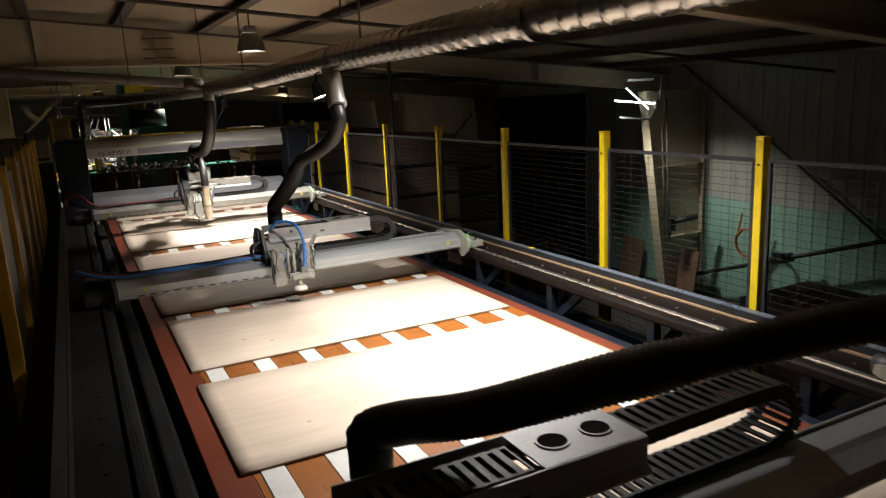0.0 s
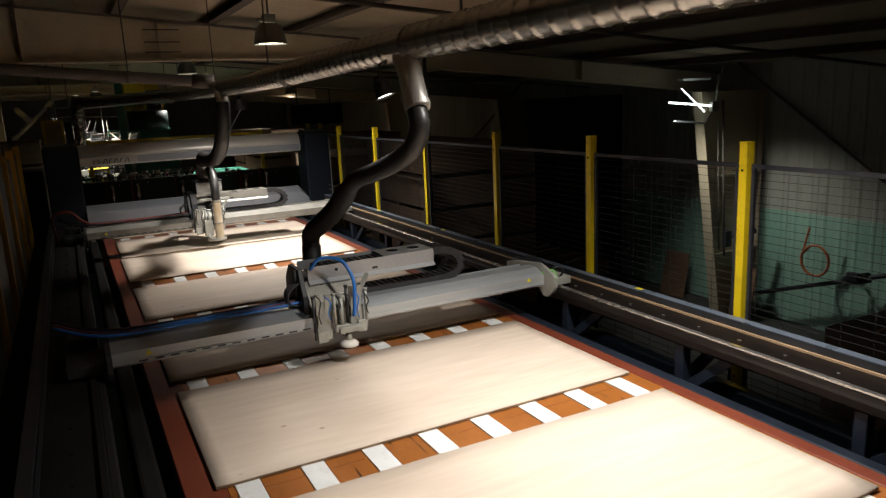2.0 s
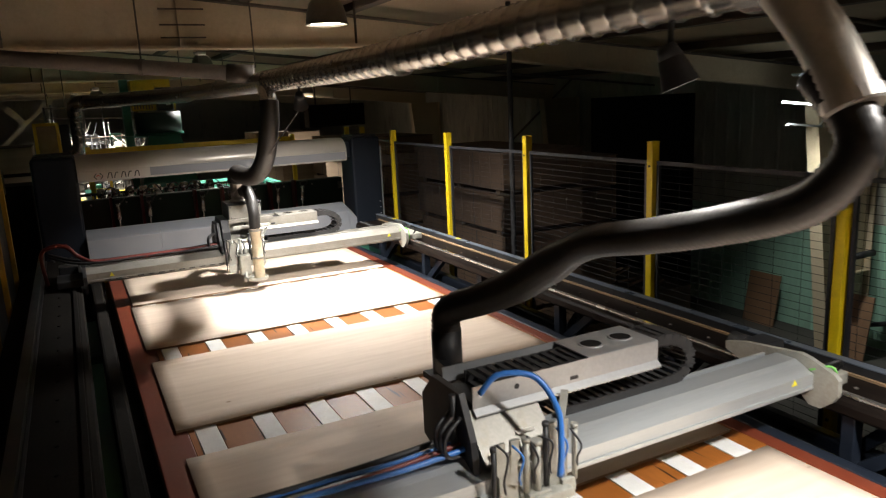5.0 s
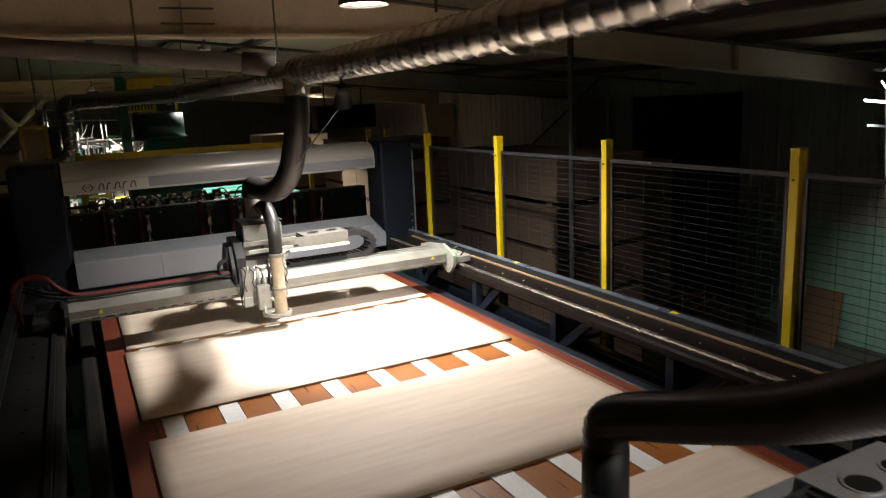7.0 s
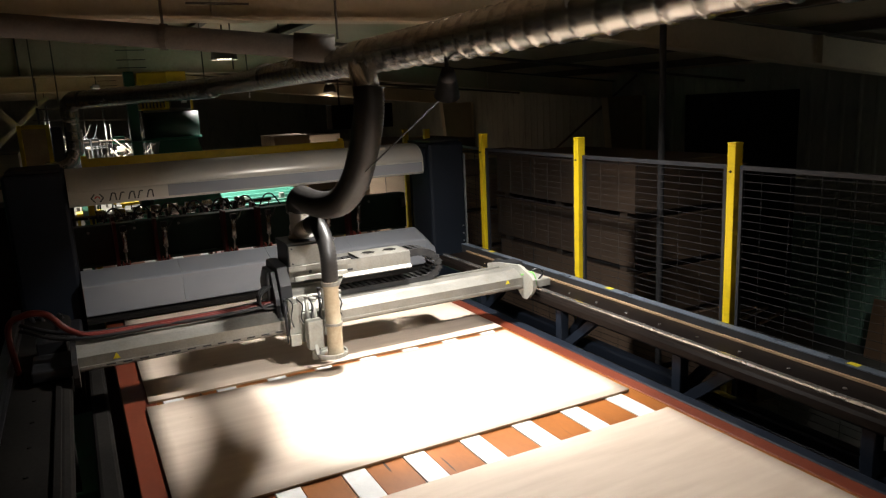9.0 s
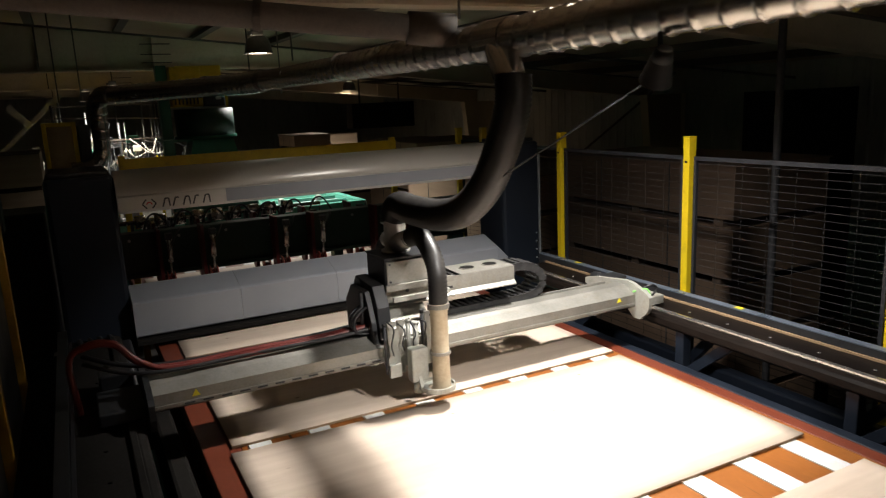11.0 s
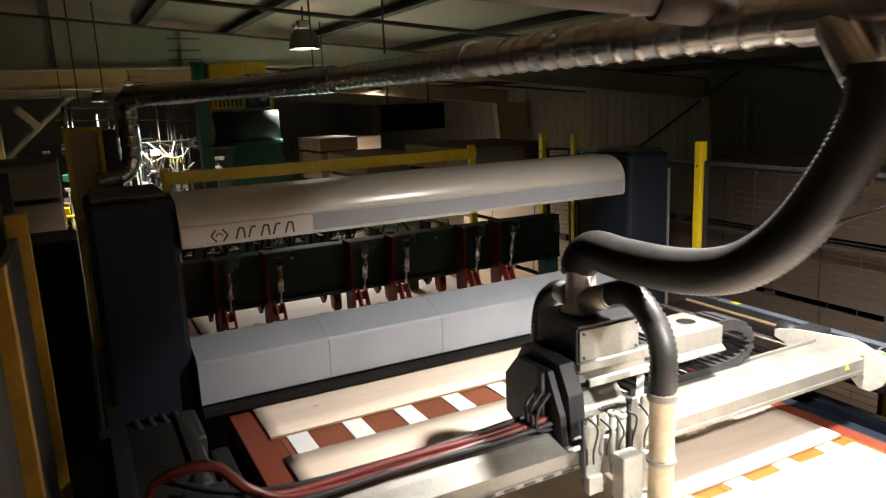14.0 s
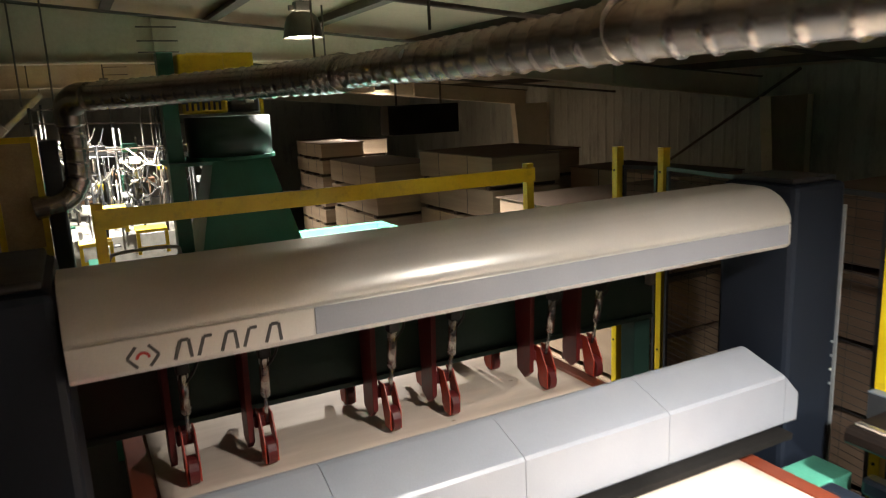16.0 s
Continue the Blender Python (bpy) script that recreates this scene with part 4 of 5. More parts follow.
        part("elbow", hull((sweep, curve([(DX, 5.10 + k, 2.84), (1.73, 5.03 + k, 2.78), (1.715, 4.94 + k, 2.685), (1.70, 4.87 + k, 2.59), (1.695, 4.83 + k, 2.52)], 6), 0.062, 24), (ring, (1.697, 4.842 + k, 2.54), (0.0, 0.45, 0.9), 0.067, 0.056, 0.014)), GALV, t, "galvanised hose elbow")
    else:
        bx0 = hx + 0.02
        part("router_box", hull((box, hx - 0.12, hx + 0.20, yb + 0.09, yb + 0.36, 1.515, 1.675, 0.008)), BLACKSTEEL, t, "black router housing")
        part("box_panel", hull((box, hx - 0.112, hx + 0.195, yb + 0.078, yb + 0.088, 1.535, 1.665, 0.003)), DUSTYALU, t, "dusty beige front panel")
        part("box_lid", hull((box, hx - 0.125, hx + 0.205, yb + 0.074, yb + 0.365, 1.676, 1.688, 0.003)), BLACKSTEEL, t)
        for bx, bz in ((-0.095, 1.65), (0.178, 1.65), (-0.095, 1.55), (0.178, 1.55)):
            part("panel_screw", hull((cyl, (hx + bx, yb + 0.077, bz), (hx + bx, yb + 0.072, bz), 0.006, None, 6)), BLACKSTEEL, t)
        part("valve_rail", hull((box, hx - 0.10, hx + 0.26, yb + 0.03, yb + 0.052, 1.44, 1.47, 0.003)), CASTING, t)
        part("box_flange", hull((box, hx - 0.13, hx + 0.30, yb + 0.055, yb + 0.079, 1.50, 1.535, 0.003)), DUSTYALU, t)
        part("tall_cover", hull((prism, [(yb + 0.02, 1.24), (yb + 0.04, 1.42), (yb + 0.10, 1.535), (yb + 0.36, 1.55), (yb + 0.42, 1.46), (yb + 0.42, 1.24)], "x", hx - 0.20, hx - 0.125, 0.004)), BLACKSTEEL, t, "black rounded cover")
        part("wye_pipe", hull((sweep, [(bx0, yb + 0.24, z) for z in (1.689, 1.70, 1.705, 1.76, 1.86, 1.90)], [0.085, 0.085, 0.066, 0.063, 0.064, 0.072], 24), (cyl, (bx0, yb + 0.20, 1.74), (bx0 + 0.02, yb + 0.06, 1.80), 0.058, 0.05, 16), (cyl, (bx0, yb + 0.27, 1.745), (bx0 + 0.02, yb + 0.40, 1.735), 0.052, 0.05, 16)), GALV, t, "bright galvanised branch pipe")
        line, rad = ribbed([(1.71, 9.875, 2.63), (1.70, 9.87, 2.50), (1.695, 9.95, 2.33), (1.68, 10.08, 2.14), (1.65, 10.24, 2.015), (1.62, 10.45, 1.965), (1.60, 10.72, 1.96), (bx0, yb + 0.15, 1.965), (bx0, yb + 0.24, 1.90), (bx0, yb + 0.24, 1.86)], 0.083, 0.010, 0.09)
        part("suction_hose", hull((sweep, line, rad, 18)), RUBBER, t, "black ribbed suction hose")
        nx, ny = bx0 + 0.04, yb - 0.20
        line, rad = ribbed([(bx0 + 0.02, yb + 0.08, 1.79), (bx0 + 0.03, yb - 0.04, 1.815), (bx0 + 0.04, yb - 0.14, 1.74), (nx, ny, 1.63), (nx, ny, 1.45)], 0.055, 0.0105, 0.11)
        part("nozzle_hose", hull((sweep, line, rad, 16)), RUBBER, t, "black corrugated hose")
        line, rad = ribbed([(bx0 + 0.02, yb + 0.38, 1.735), (bx0 + 0.05, yb + 0.48, 1.715), (bx0 + 0.06, yb + 0.58, 1.64), (bx0 + 0.06, yb + 0.62, 1.52), (bx0 + 0.06, yb + 0.62, 1.40)], 0.05, 0.0105, 0.14)
        part("nozzle_hose", hull((sweep, line, rad, 16)), RUBBER, t, "black corrugated hose")
        part("hose_tail", hull((cyl, (bx0 + 0.06, yb + 0.62, 1.0), (bx0 + 0.06, yb + 0.62, 1.42), 0.042, None, 16), (box, bx0 - 0.02, bx0 + 0.05, yb + 0.40, yb + 0.63, 1.28, 1.31, 0.004)), GALV, t, "dull galvanised suction pipe")
        part("suction_nozzle", hull((sweep, [(nx, ny, z) for z in (1.47, 1.465, 1.43, 1.425, 1.20, 1.195, 1.18, 1.175, 1.0, 0.985, 0.98)], [0.050, 0.054, 0.054, 0.048, 0.048, 0.051, 0.051, 0.048, 0.051, 0.055, 0.06], 24, False)), DUSTYPIPE, t, "dusty tan suction nozzle")
        part("nozzle_skirt", hull((ring, (nx - 0.02, ny + 0.01, 0.985), (0, 0, 1), 0.098, 0.056, 0.006)), CASTING, t)
        part("skirt_ring", hull((ring, (nx - 0.02, ny + 0.01, 1.0), (0, 0, 1), 0.10, 0.09, 0.008), (bar, (nx - 0.115, ny + 0.01, 1.0), (nx - 0.115, ny + 0.09, 1.16), 0.02, 0.02)), CASTING, t)
        part("nozzle_clamp", hull((ring, (nx, ny, 1.455), (0, 0, 1), 0.060, 0.05, 0.012), (ring, (nx, ny, 1.19), (0, 0, 1), 0.058, 0.048, 0.008)), DUSTYALU, t)
        part("spindle_block", hull((box, nx - 0.16, nx - 0.06, yb - 0.17, yb - 0.10, 1.03, 1.22, 0.008), (cyl, (nx - 0.11, yb - 0.135, 0.96), (nx - 0.11, yb - 0.135, 1.03), 0.028, None, 16)), CASTING, t, "router spindle block")
    return t


gantry(5.93, "press")
gantry(1.38, "press", -0.90)
gantry(10.76, "router")

# ---------------------------------------------------------------- scanner portal
def scanner():
    t = thing("scanner_portal", (1.75, 13.0, DECK), "large grey and navy panel scanner portal across the line", "scanner")
    for x0, x1, back in ((-0.21, 0.235, 13.50), (3.48, 3.88, 13.26)):
        bm = bmesh.new()
        box(bm, x0, x1, 12.80, back, 0.02, 2.13, 0.03)
        tw = part("tower", bm, TOWERBLUE, t, "dark navy tower")
        part("cap", hull((box, x0 + 0.03, x1 - 0.03, 12.84, back - 0.04, 2.13, 2.16, 0.01)), BLACKSTEEL, tw)
    part("edge_trim", hull((box, 3.882, 3.892, 12.80, 12.83, 0.3, 2.0)), ALU, t)
    for z in (1.02, 1.10, 1.18, 1.26):
        part("bolt", hull((cyl, (3.84, 12.80, z), (3.84, 12.79, z), 0.008, None, 6)), ALU, t)
    # upper beam: flat face below, rounded shoulder above
    prof = [(12.77, 1.845), (12.75, 1.865), (12.75, 1.960), (12.756, 1.963), (12.756, 1.967)]
    prof += [(12.75 + 0.20 * (1 - math.cos(a)), 1.968 + 0.165 * math.sin(a)) for a in np.linspace(0.05, math.pi / 2, 9)]
    prof += [(13.12, 2.133), (13.14, 2.12), (13.14, 1.845)]
    beam = part("beam_shell", hull((prism, prof, "x", 0.237, 3.38, 0.004)), BEAMGREY, t, "silver-grey beam with a rounded shoulder")
    for f in beam.data.polygons:
        f.use_smooth = 0.02 < f.normal.z < 0.999 and abs(f.normal.x) < 0.1
    part("face_panel", hull((box, 0.24, 0.985, 12.746, 12.7495, 1.868, 1.962)), BEAMGREY, t)
    part("face_panel", hull((box, 0.990, 3.372, 12.746, 12.7495, 1.868, 1.962)), HOODGREY, t)
    part("end_cap", hull((prism, [(y, z) for y, z in prof], "x", 3.382, 3.390)), BEAMGREY, t)
    part("beam_bracket", hull((box, 3.392, 3.50, 12.88, 13.10, 1.88, 2.08, 0.01)), TOWERBLUE, t)
    # printed mark: chevrons, a dot and plain blocks
    fy = 12.7455
    logo = thing("printed_mark", (0.6, fy, 1.92), "dark grey and red printed maker's mark on the scanner beam", "sign")
    def stroke(bm, pts, w):
        for (ax, az), (bx, bz) in zip(pts, pts[1:]):
            d = Vector((bx - ax, bz - az)).normalized()
            n = Vector((-d.y, d.x)) * w / 2
            q = [(ax - n.x, az - n.y), (bx - n.x, bz - n.y), (bx + n.x, bz + n.y), (ax + n.x, az + n.y)]
            prism(bm, q, "y", fy - 0.0012, fy)
        return bm
    lx, lz = 0.445, 1.903
    part("chevron", hull((stroke, [(lx - 0.018, lz + 0.034), (lx - 0.046, lz), (lx - 0.018, lz - 0.034)], 0.010)), LOGOGREY, logo)
    part("chevron", hull((stroke, [(lx + 0.018, lz + 0.034), (lx + 0.046, lz), (lx + 0.018, lz - 0.034)], 0.010)), LOGOGREY, logo)
    part("red_arc", hull((stroke, [(lx + 0.018 * math.cos(a), lz - 0.006 + 0.018 * math.sin(a)) for a in np.linspace(0, math.pi, 7)], 0.009)), LOGORED, logo, "small red arc")
    for k in range(5):
        x0 = 0.535 + 0.071 * k
        part("letter_block", hull((stroke, [(x0, lz - 0.03), (x0 + 0.02, lz + 0.03), (x0 + 0.045, lz + 0.03), (x0 + 0.05, lz - 0.03)][: 4 if k % 2 == 0 else 3], 0.011)), LOGOGREY, logo)
    # lower hood
    hp = [(12.71, 0.94), (12.702, 0.95), (12.70, 1.190), (12.712, 1.203), (12.94, 1.278), (12.965, 1.282), (12.985, 1.276), (12.99, 1.25), (12.99, 0.955), (12.985, 0.94)]
    for x0, x1 in ((0.24, 1.0125), (1.0145, 1.7905), (1.7925, 2.5705), (2.5725, 3.35)):
        part("hood_panel", hull((prism, hp, "x", x0, x1, 0.0012)), HOODGREY, t, "light grey folded hood panel")
    low = [(12.71, 0.94), (12.702, 0.95), (12.70, 1.085), (12.706, 1.097), (12.86, 1.15), (12.90, 1.155), (12.93, 1.15), (12.935, 1.13), (12.935, 0.955), (12.93, 0.94)]
    bm = bmesh.new()
    ra, rb = [bm.verts.new((3.352, y, z)) for y, z in hp], [bm.verts.new((3.45, y, z)) for y, z in low]
    bm.faces.new(ra[::-1])
    bm.faces.new(rb)
    for i in range(len(hp)):
        bm.faces.new((ra[i], ra[(i + 1) % len(hp)], rb[(i + 1) % len(hp)], rb[i]))
    part("hood_end", bm, HOODGREY, t, "slanted hood end piece")
    # Near-black block for the hood's skirt and the shade beneath it.
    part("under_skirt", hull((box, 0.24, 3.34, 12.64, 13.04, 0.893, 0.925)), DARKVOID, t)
    part("status_led", hull((box, 0.255, 0.285, 13.20, 13.23, 1.0, 1.03)), REDLED, t, "red status light")
    # side drive below the near tower
    part("drive_box", hull((box, -0.3, 0.2, 12.3, 12.70, 0.3, 0.95, 0.02)), BLACKSTEEL, t)
    for i in range(4):
        part("cable", hull((sweep, curve([(-0.1 + 0.06 * i, 12.45, 0.95), (-0.12 + 0.06 * i, 12.3, 1.1), (-0.05 + 0.07 * i, 12.1, 0.9), (0.0 + 0.05 * i, 11.9, 0.5)], 6), 0.016, 8)), BLACKSTEEL, t)
    return t


scanner()


def hold_down(x, y, tall):
    t = thing("hold_down_wheel", (x, y, 0.88), "red pivoting hold-down arm with a dark red wheel pressing the sheet", "wheel", "hold-down wheels")
    zc = 0.955
    for s in (-1, 1):
        part("arm_plate", hull((prism, [(y - 0.045, zc - 0.05), (y + 0.03, zc - 0.05), (y + 0.05, zc + 0.06), (y + 0.10, zc + 0.19), (y + 0.02, zc + 0.19), (y - 0.05, zc + 0.06)], "x", x + s * 0.030 - 0.004, x + s * 0.030 + 0.004, 0.002)), WHEELRED, t, "red arm plate")
    w = part("wheel", hull((ring, (x, y, zc), (1, 0, 0), 0.070, 0.035, 0.022)), TYRE, t)
    part("hub", hull((cyl, (x - 0.026, y, zc), (x + 0.026, y, zc), 0.034, None, 14)), WHEELRED, w)
    part("piston_rod", hull((cyl, (x, y + 0.01, zc + 0.15), (x, y - 0.03, zc + 0.30), 0.011, None, 10)), BRIGHTSTEEL, t)
    part("air_cylinder", hull((cyl, (x, y - 0.03, zc + 0.30), (x, y - 0.07, zc + 0.52), 0.024, None, 14)), BRIGHTSTEEL if tall else BLACKSTEEL, t)
    part("clevis", hull((box, x - 0.03, x + 0.03, y - 0.10, y - 0.04, zc + 0.51, zc + 0.56, 0.006)), BLACKSTEEL, t)
    part("pivot_plate", hull((prism, [(y + 0.06, zc + 0.03), (y + 0.12, zc - 0.02), (y + 0.20, zc + 0.02), (y + 0.21, zc + 0.58), (y + 0.03, zc + 0.58), (y + 0.05, zc + 0.30)], "x", x - 0.085, x - 0.055, 0.003), (box, x - 0.05, x + 0.03, y + 0.06, y + 0.11, zc + 0.10, zc + 0.16, 0.004)), TYRE, t, "dark red pivot plate")
    part("air_tube", hull((sweep, curve([(x, y - 0.07, zc + 0.45), (x + 0.05, y - 0.09, zc + 0.52), (x + 0.10, y, zc + 0.58), (x + 0.12, y + 0.12, zc + 0.55)], 5), 0.007, 6)), BLACKSTEEL, t)
    return t


for x in (0.65, 1.02, 1.69, 2.05, 2.71, 3.06):
    hold_down(x, 13.84, True)
for x in (0.66, 1.06, 1.60, 2.10, 2.60):
    hold_down(x, 14.30, False)
cb = thing("cross_beam", (1.75, 13.85, 1.3), "dark green box beam carrying the hold-down wheels", "beam")
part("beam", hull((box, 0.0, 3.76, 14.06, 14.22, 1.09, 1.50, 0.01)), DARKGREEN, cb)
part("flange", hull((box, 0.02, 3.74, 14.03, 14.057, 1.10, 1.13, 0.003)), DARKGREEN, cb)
for x in np.arange(0.35, 3.5, 0.42):
    part("beam_bolt", hull((cyl, (x, 14.058, 1.44), (x, 14.045, 1.44), 0.014, None, 6)), CASTING, cb)
for x in (0.05, 3.66):
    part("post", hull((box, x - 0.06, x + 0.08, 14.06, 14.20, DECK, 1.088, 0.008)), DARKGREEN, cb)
part("valve_box", hull((box, 3.68, 3.72, 14.0, 14.056, 1.34, 1.44, 0.004)), CASTING, cb)
shaft = thing("drive_shaft", (1.2, 14.4, 1.42), "bright steel line shaft with clamped pulleys", "shaft")
part("shaft", hull((cyl, (0.1, 14.62, 1.52), (2.3, 14.62, 1.52), 0.02, None, 12)), BRIGHTSTEEL, shaft)
for k in range(9):
    x = 0.45 + 0.18 * k
    part("pulley", hull((cyl, (x, 14.62, 1.52), (x + 0.10, 14.62, 1.52), 0.065, None, 18)), BRIGHTSTEEL, shaft)
    part("bearing_bracket", hull((box, x - 0.04, x - 0.015, 14.57, 14.67, 1.30, 1.53)), BLACKSTEEL, shaft)
for k in range(7):
    x = 0.5 + 0.27 * k
    part("air_tube", hull((sweep, curve([(x, 14.5, 1.42), (x + 0.06, 14.46, 1.58), (x + 0.15, 14.44, 1.60), (x + 0.24, 14.40, 1.46)], 5), 0.009, 6)), BLACKSTEEL, shaft)
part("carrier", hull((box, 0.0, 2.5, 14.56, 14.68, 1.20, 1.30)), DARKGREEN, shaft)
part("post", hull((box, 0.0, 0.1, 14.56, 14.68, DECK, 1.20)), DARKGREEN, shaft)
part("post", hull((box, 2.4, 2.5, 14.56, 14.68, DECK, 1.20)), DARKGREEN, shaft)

# ---------------------------------------------------------------- beyond the scanner
rail = thing("guard_rail", (1.8, 14.8, DECK), "yellow flat-bar guard rail on square posts", "guard rail")
part("top_rail", hull((box, 0.40, 3.30, 14.78, 14.80, 2.02, 2.12, 0.003)), YELLOW, rail)
for x in (0.42, 3.27):
    part("post", hull((box, x - 0.03, x + 0.03, 14.80, 14.86, DECK, 2.15, 0.004)), YELLOW, rail)


def press_unit():
    t = thing("green_press", (1.6, 17.1, DECK), "dark green fan hopper with a drum and yellow motor on top", "machine")
    # Drum is a darker green than the hopper and its rim.
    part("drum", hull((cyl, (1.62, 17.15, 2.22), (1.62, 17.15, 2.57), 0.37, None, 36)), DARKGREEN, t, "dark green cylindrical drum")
    part("drum_rim", hull((ring, (1.62, 17.15, 2.215), (0, 0, 1), 0.39, 0.34, 0.015, 36)), GREEN, t)
    bm = bmesh.new()
    r0 = [bm.verts.new(p) for p in ((1.20, 16.75, 1.30), (2.14, 16.75, 1.30), (2.14, 17.6, 1.30), (1.20, 17.6, 1.30))]
    r1 = [bm.verts.new(p) for p in ((1.42, 16.95, 2.19), (1.92, 16.95, 2.19), (1.92, 17.4, 2.19), (1.42, 17.4, 2.19))]
    bm.faces.new(r0[::-1]); bm.faces.new(r1)
    for k in range(4):
        bm.faces.new((r0[k], r0[(k + 1) % 4], r1[(k + 1) % 4], r1[k]))
    part("hopper", bm, GREEN, t, "green tapered hopper")
    part("hopper_flange", hull((box, 1.12, 2.22, 16.66, 17.7, 1.26, 1.30, 0.005)), GREEN, t)
    part("column", hull((box, 1.07, 1.20, 17.02, 17.2, DECK, 3.12, 0.006)), GREEN, t, "green square column")
    part("motor_guard", hull((box, 1.22, 1.60, 16.95, 17.35, 2.60, 3.10, 0.02)), YELLOW, t, "yellow louvred motor guard")
    for k in range(7):
        part("louvre", hull((box, 1.25 + 0.045 * k, 1.27 + 0.045 * k, 16.942, 16.949, 2.63, 2.72)), BLACKSTEEL, t)
    part("motor_top", hull((box, 1.30, 1.86, 16.98, 17.32, 2.98, 3.11, 0.01)), YELLOW, t)
    part("motor", hull((box, 1.62, 1.88, 16.98, 17.3, 2.60, 2.975, 0.02)), BLACKSTEEL, t)
    part("label_plate", hull((box, 1.76, 1.83, 16.972, 16.979, 2.68, 2.76)), WHITEPLASTIC, t, "pale rating plate")
    part("motor_frame", hull((box, 1.88, 1.91, 16.96, 16.99, 2.58, 2.80)), YELLOW, t)
    part("base", hull((box, 1.15, 2.2, 16.7, 17.65, DECK, 1.26, 0.01)), GREEN, t)
    part("platform_sheet", hull((box, 1.05, 1.4, 16.85, 17.5, 2.17, 2.20)), GREEN, t)


press_unit()
tt = thing("transfer_table", (2.7, 17.5, DECK), "pale teal steel transfer table with open frames", "machine")
part("frame", hull((box, 2.2, 3.6, 16.6, 16.7, 1.10, 1.22, 0.006), (box, 2.2, 3.6, 18.4, 18.5, 1.10, 1.22, 0.006), (box, 2.2, 2.3, 16.7, 18.4, 1.10, 1.22, 0.006), (box, 3.5, 3.6, 16.7, 18.4, 1.10, 1.22, 0.006)), TEAL, tt)
part("deck", hull((box, 2.3, 3.5, 16.7, 18.4, 1.08, 1.15)), ALU_SHEET, tt)
for y in (17.1, 17.6, 18.05):
    part("rail", hull((box, 2.32, 3.48, y, y + 0.06, 1.152, 1.20, 0.004)), TEAL, tt)
od = thing("outfeed_block", (3.35, 12.5, DECK), "teal painted frame block beside the scanner mouth", "frame")
part("block", hull((box, 3.16, 3.55, 12.45, 12.66, 0.45, 0.74, 0.01)), TEAL, od)
part("foot", hull((box, 3.2, 3.5, 12.45, 12.6, DECK, 0.45)), TEAL, od)
rr = thing("stay_rod", (1.72, 9.6, 2.35), "thin steel stay rod holding up the suction hose", "rod")
part("rod", hull((cyl, (1.76, 9.05, 2.60), (1.67, 10.22, 2.07), 0.004, None, 8)), WIRE, rr)
for x in (2.26, 3.54):
    for y in (16.66, 18.44):
        part("leg", hull((box, x - 0.05, x + 0.05, y - 0.05, y + 0.05, DECK, 1.10)), TEAL, tt)
for x in (2.55, 3.1):
    part("valve", hull((box, x, x + 0.07, 17.3, 17.4, 1.152, 1.26, 0.006)), CASTING, tt)
tl = thing("infeed_frame", (0.9, 16.6, DECK), "pale teal low infeed frame with dark gearbox", "machine")
part("frame", hull((box, 0.35, 1.1, 16.2, 16.3, 1.18, 1.28, 0.006), (box, 0.35, 0.45, 16.3, 18.0, 1.18, 1.28, 0.006)), TEAL, tl)
part("leg", hull((box, 0.35, 0.45, 16.2, 16.3, DECK, 1.18)), TEAL, tl)
part("leg", hull((box, 1.0, 1.1, 16.2, 16.3, DECK, 1.18)), TEAL, tl)
part("gearbox", hull((box, 0.62, 0.92, 16.02, 16.198, 1.12, 1.34, 0.03), (cyl, (0.77, 15.9, 1.23), (0.77, 16.02, 1.23), 0.07, None, 16)), BLACKSTEEL, tl)
part("handrail", hull((sweep, curve([(0.5, 16.9, 1.28), (0.5, 16.9, 1.45), (0.6, 16.9, 1.5), (1.0, 16.9, 1.5), (1.06, 16.9, 1.44), (1.06, 16.9, 1.28)], 6), 0.015, 8)), WALLWHITE, tl)


def stack(x0, x1, y0, y1, ztop, unit=0.46, base=LOW, board=STACKPLY, label="tall stack of plywood bundles separated by dark timber bearers"):
    """Plywood bundles on bearers, one above another."""
    t = thing("plywood_stack", ((x0 + x1) / 2, (y0 + y1) / 2, base), label, "plywood stack", "plywood stacks")
    r = random.Random(int(x0 * 100 + y0 * 10))
    z = ztop
    while z > base + 0.10:
        zb = max(base + 0.07, z - unit)
        j = r.uniform(-0.025, 0.025)
        part("plywood_pack", hull((box, x0 + j, x1 + j, y0 + j, y1 - j, zb, z, 0.004)), board, t)
        for k in range(3):
            yy = y0 + 0.12 + (y1 - y0 - 0.34) * k / 2
            part("bearer", hull((box, x0 + 0.01, x1 - 0.01, yy, yy + 0.1, zb - 0.068, zb - 0.002)), STICKER, t)
        xx = x0 + j
        for k in (0.3, 0.7):
            yy = y0 + (y1 - y0) * k
            part("strap", hull((box, xx - 0.003, xx - 0.001, yy, yy + 0.015, zb, z)), BLACKSTEEL, t)
        z = zb - 0.07
    # Thin dark sheet added to make the top face darker than the packs.
    part("cover_board", hull((box, x0 - 0.02, x1 + 0.02, y0 - 0.02, y1 + 0.02, ztop + 0.001, ztop + 0.013)), STACKBROWN, t, "dark brown sheet on top")
    return t


for x0, y0, zt in ((4.62, 15.0, 1.50), (5.95, 15.05, 1.48)):
    stack(x0, x0 + 1.25, y0, y0 + 2.45, zt)
for x0, y0, zt in ((5.0, 11.5, 1.86), (6.45, 12.5, 1.60)):
    stack(x0, x0 + 1.25, y0, y0 + 2.45, zt, board=STACKBROWN, label="tall stack of brown board bundles on dark timber bearers")
stack(5.30, 6.30, 26.0, 27.55, 1.78, 0.30)
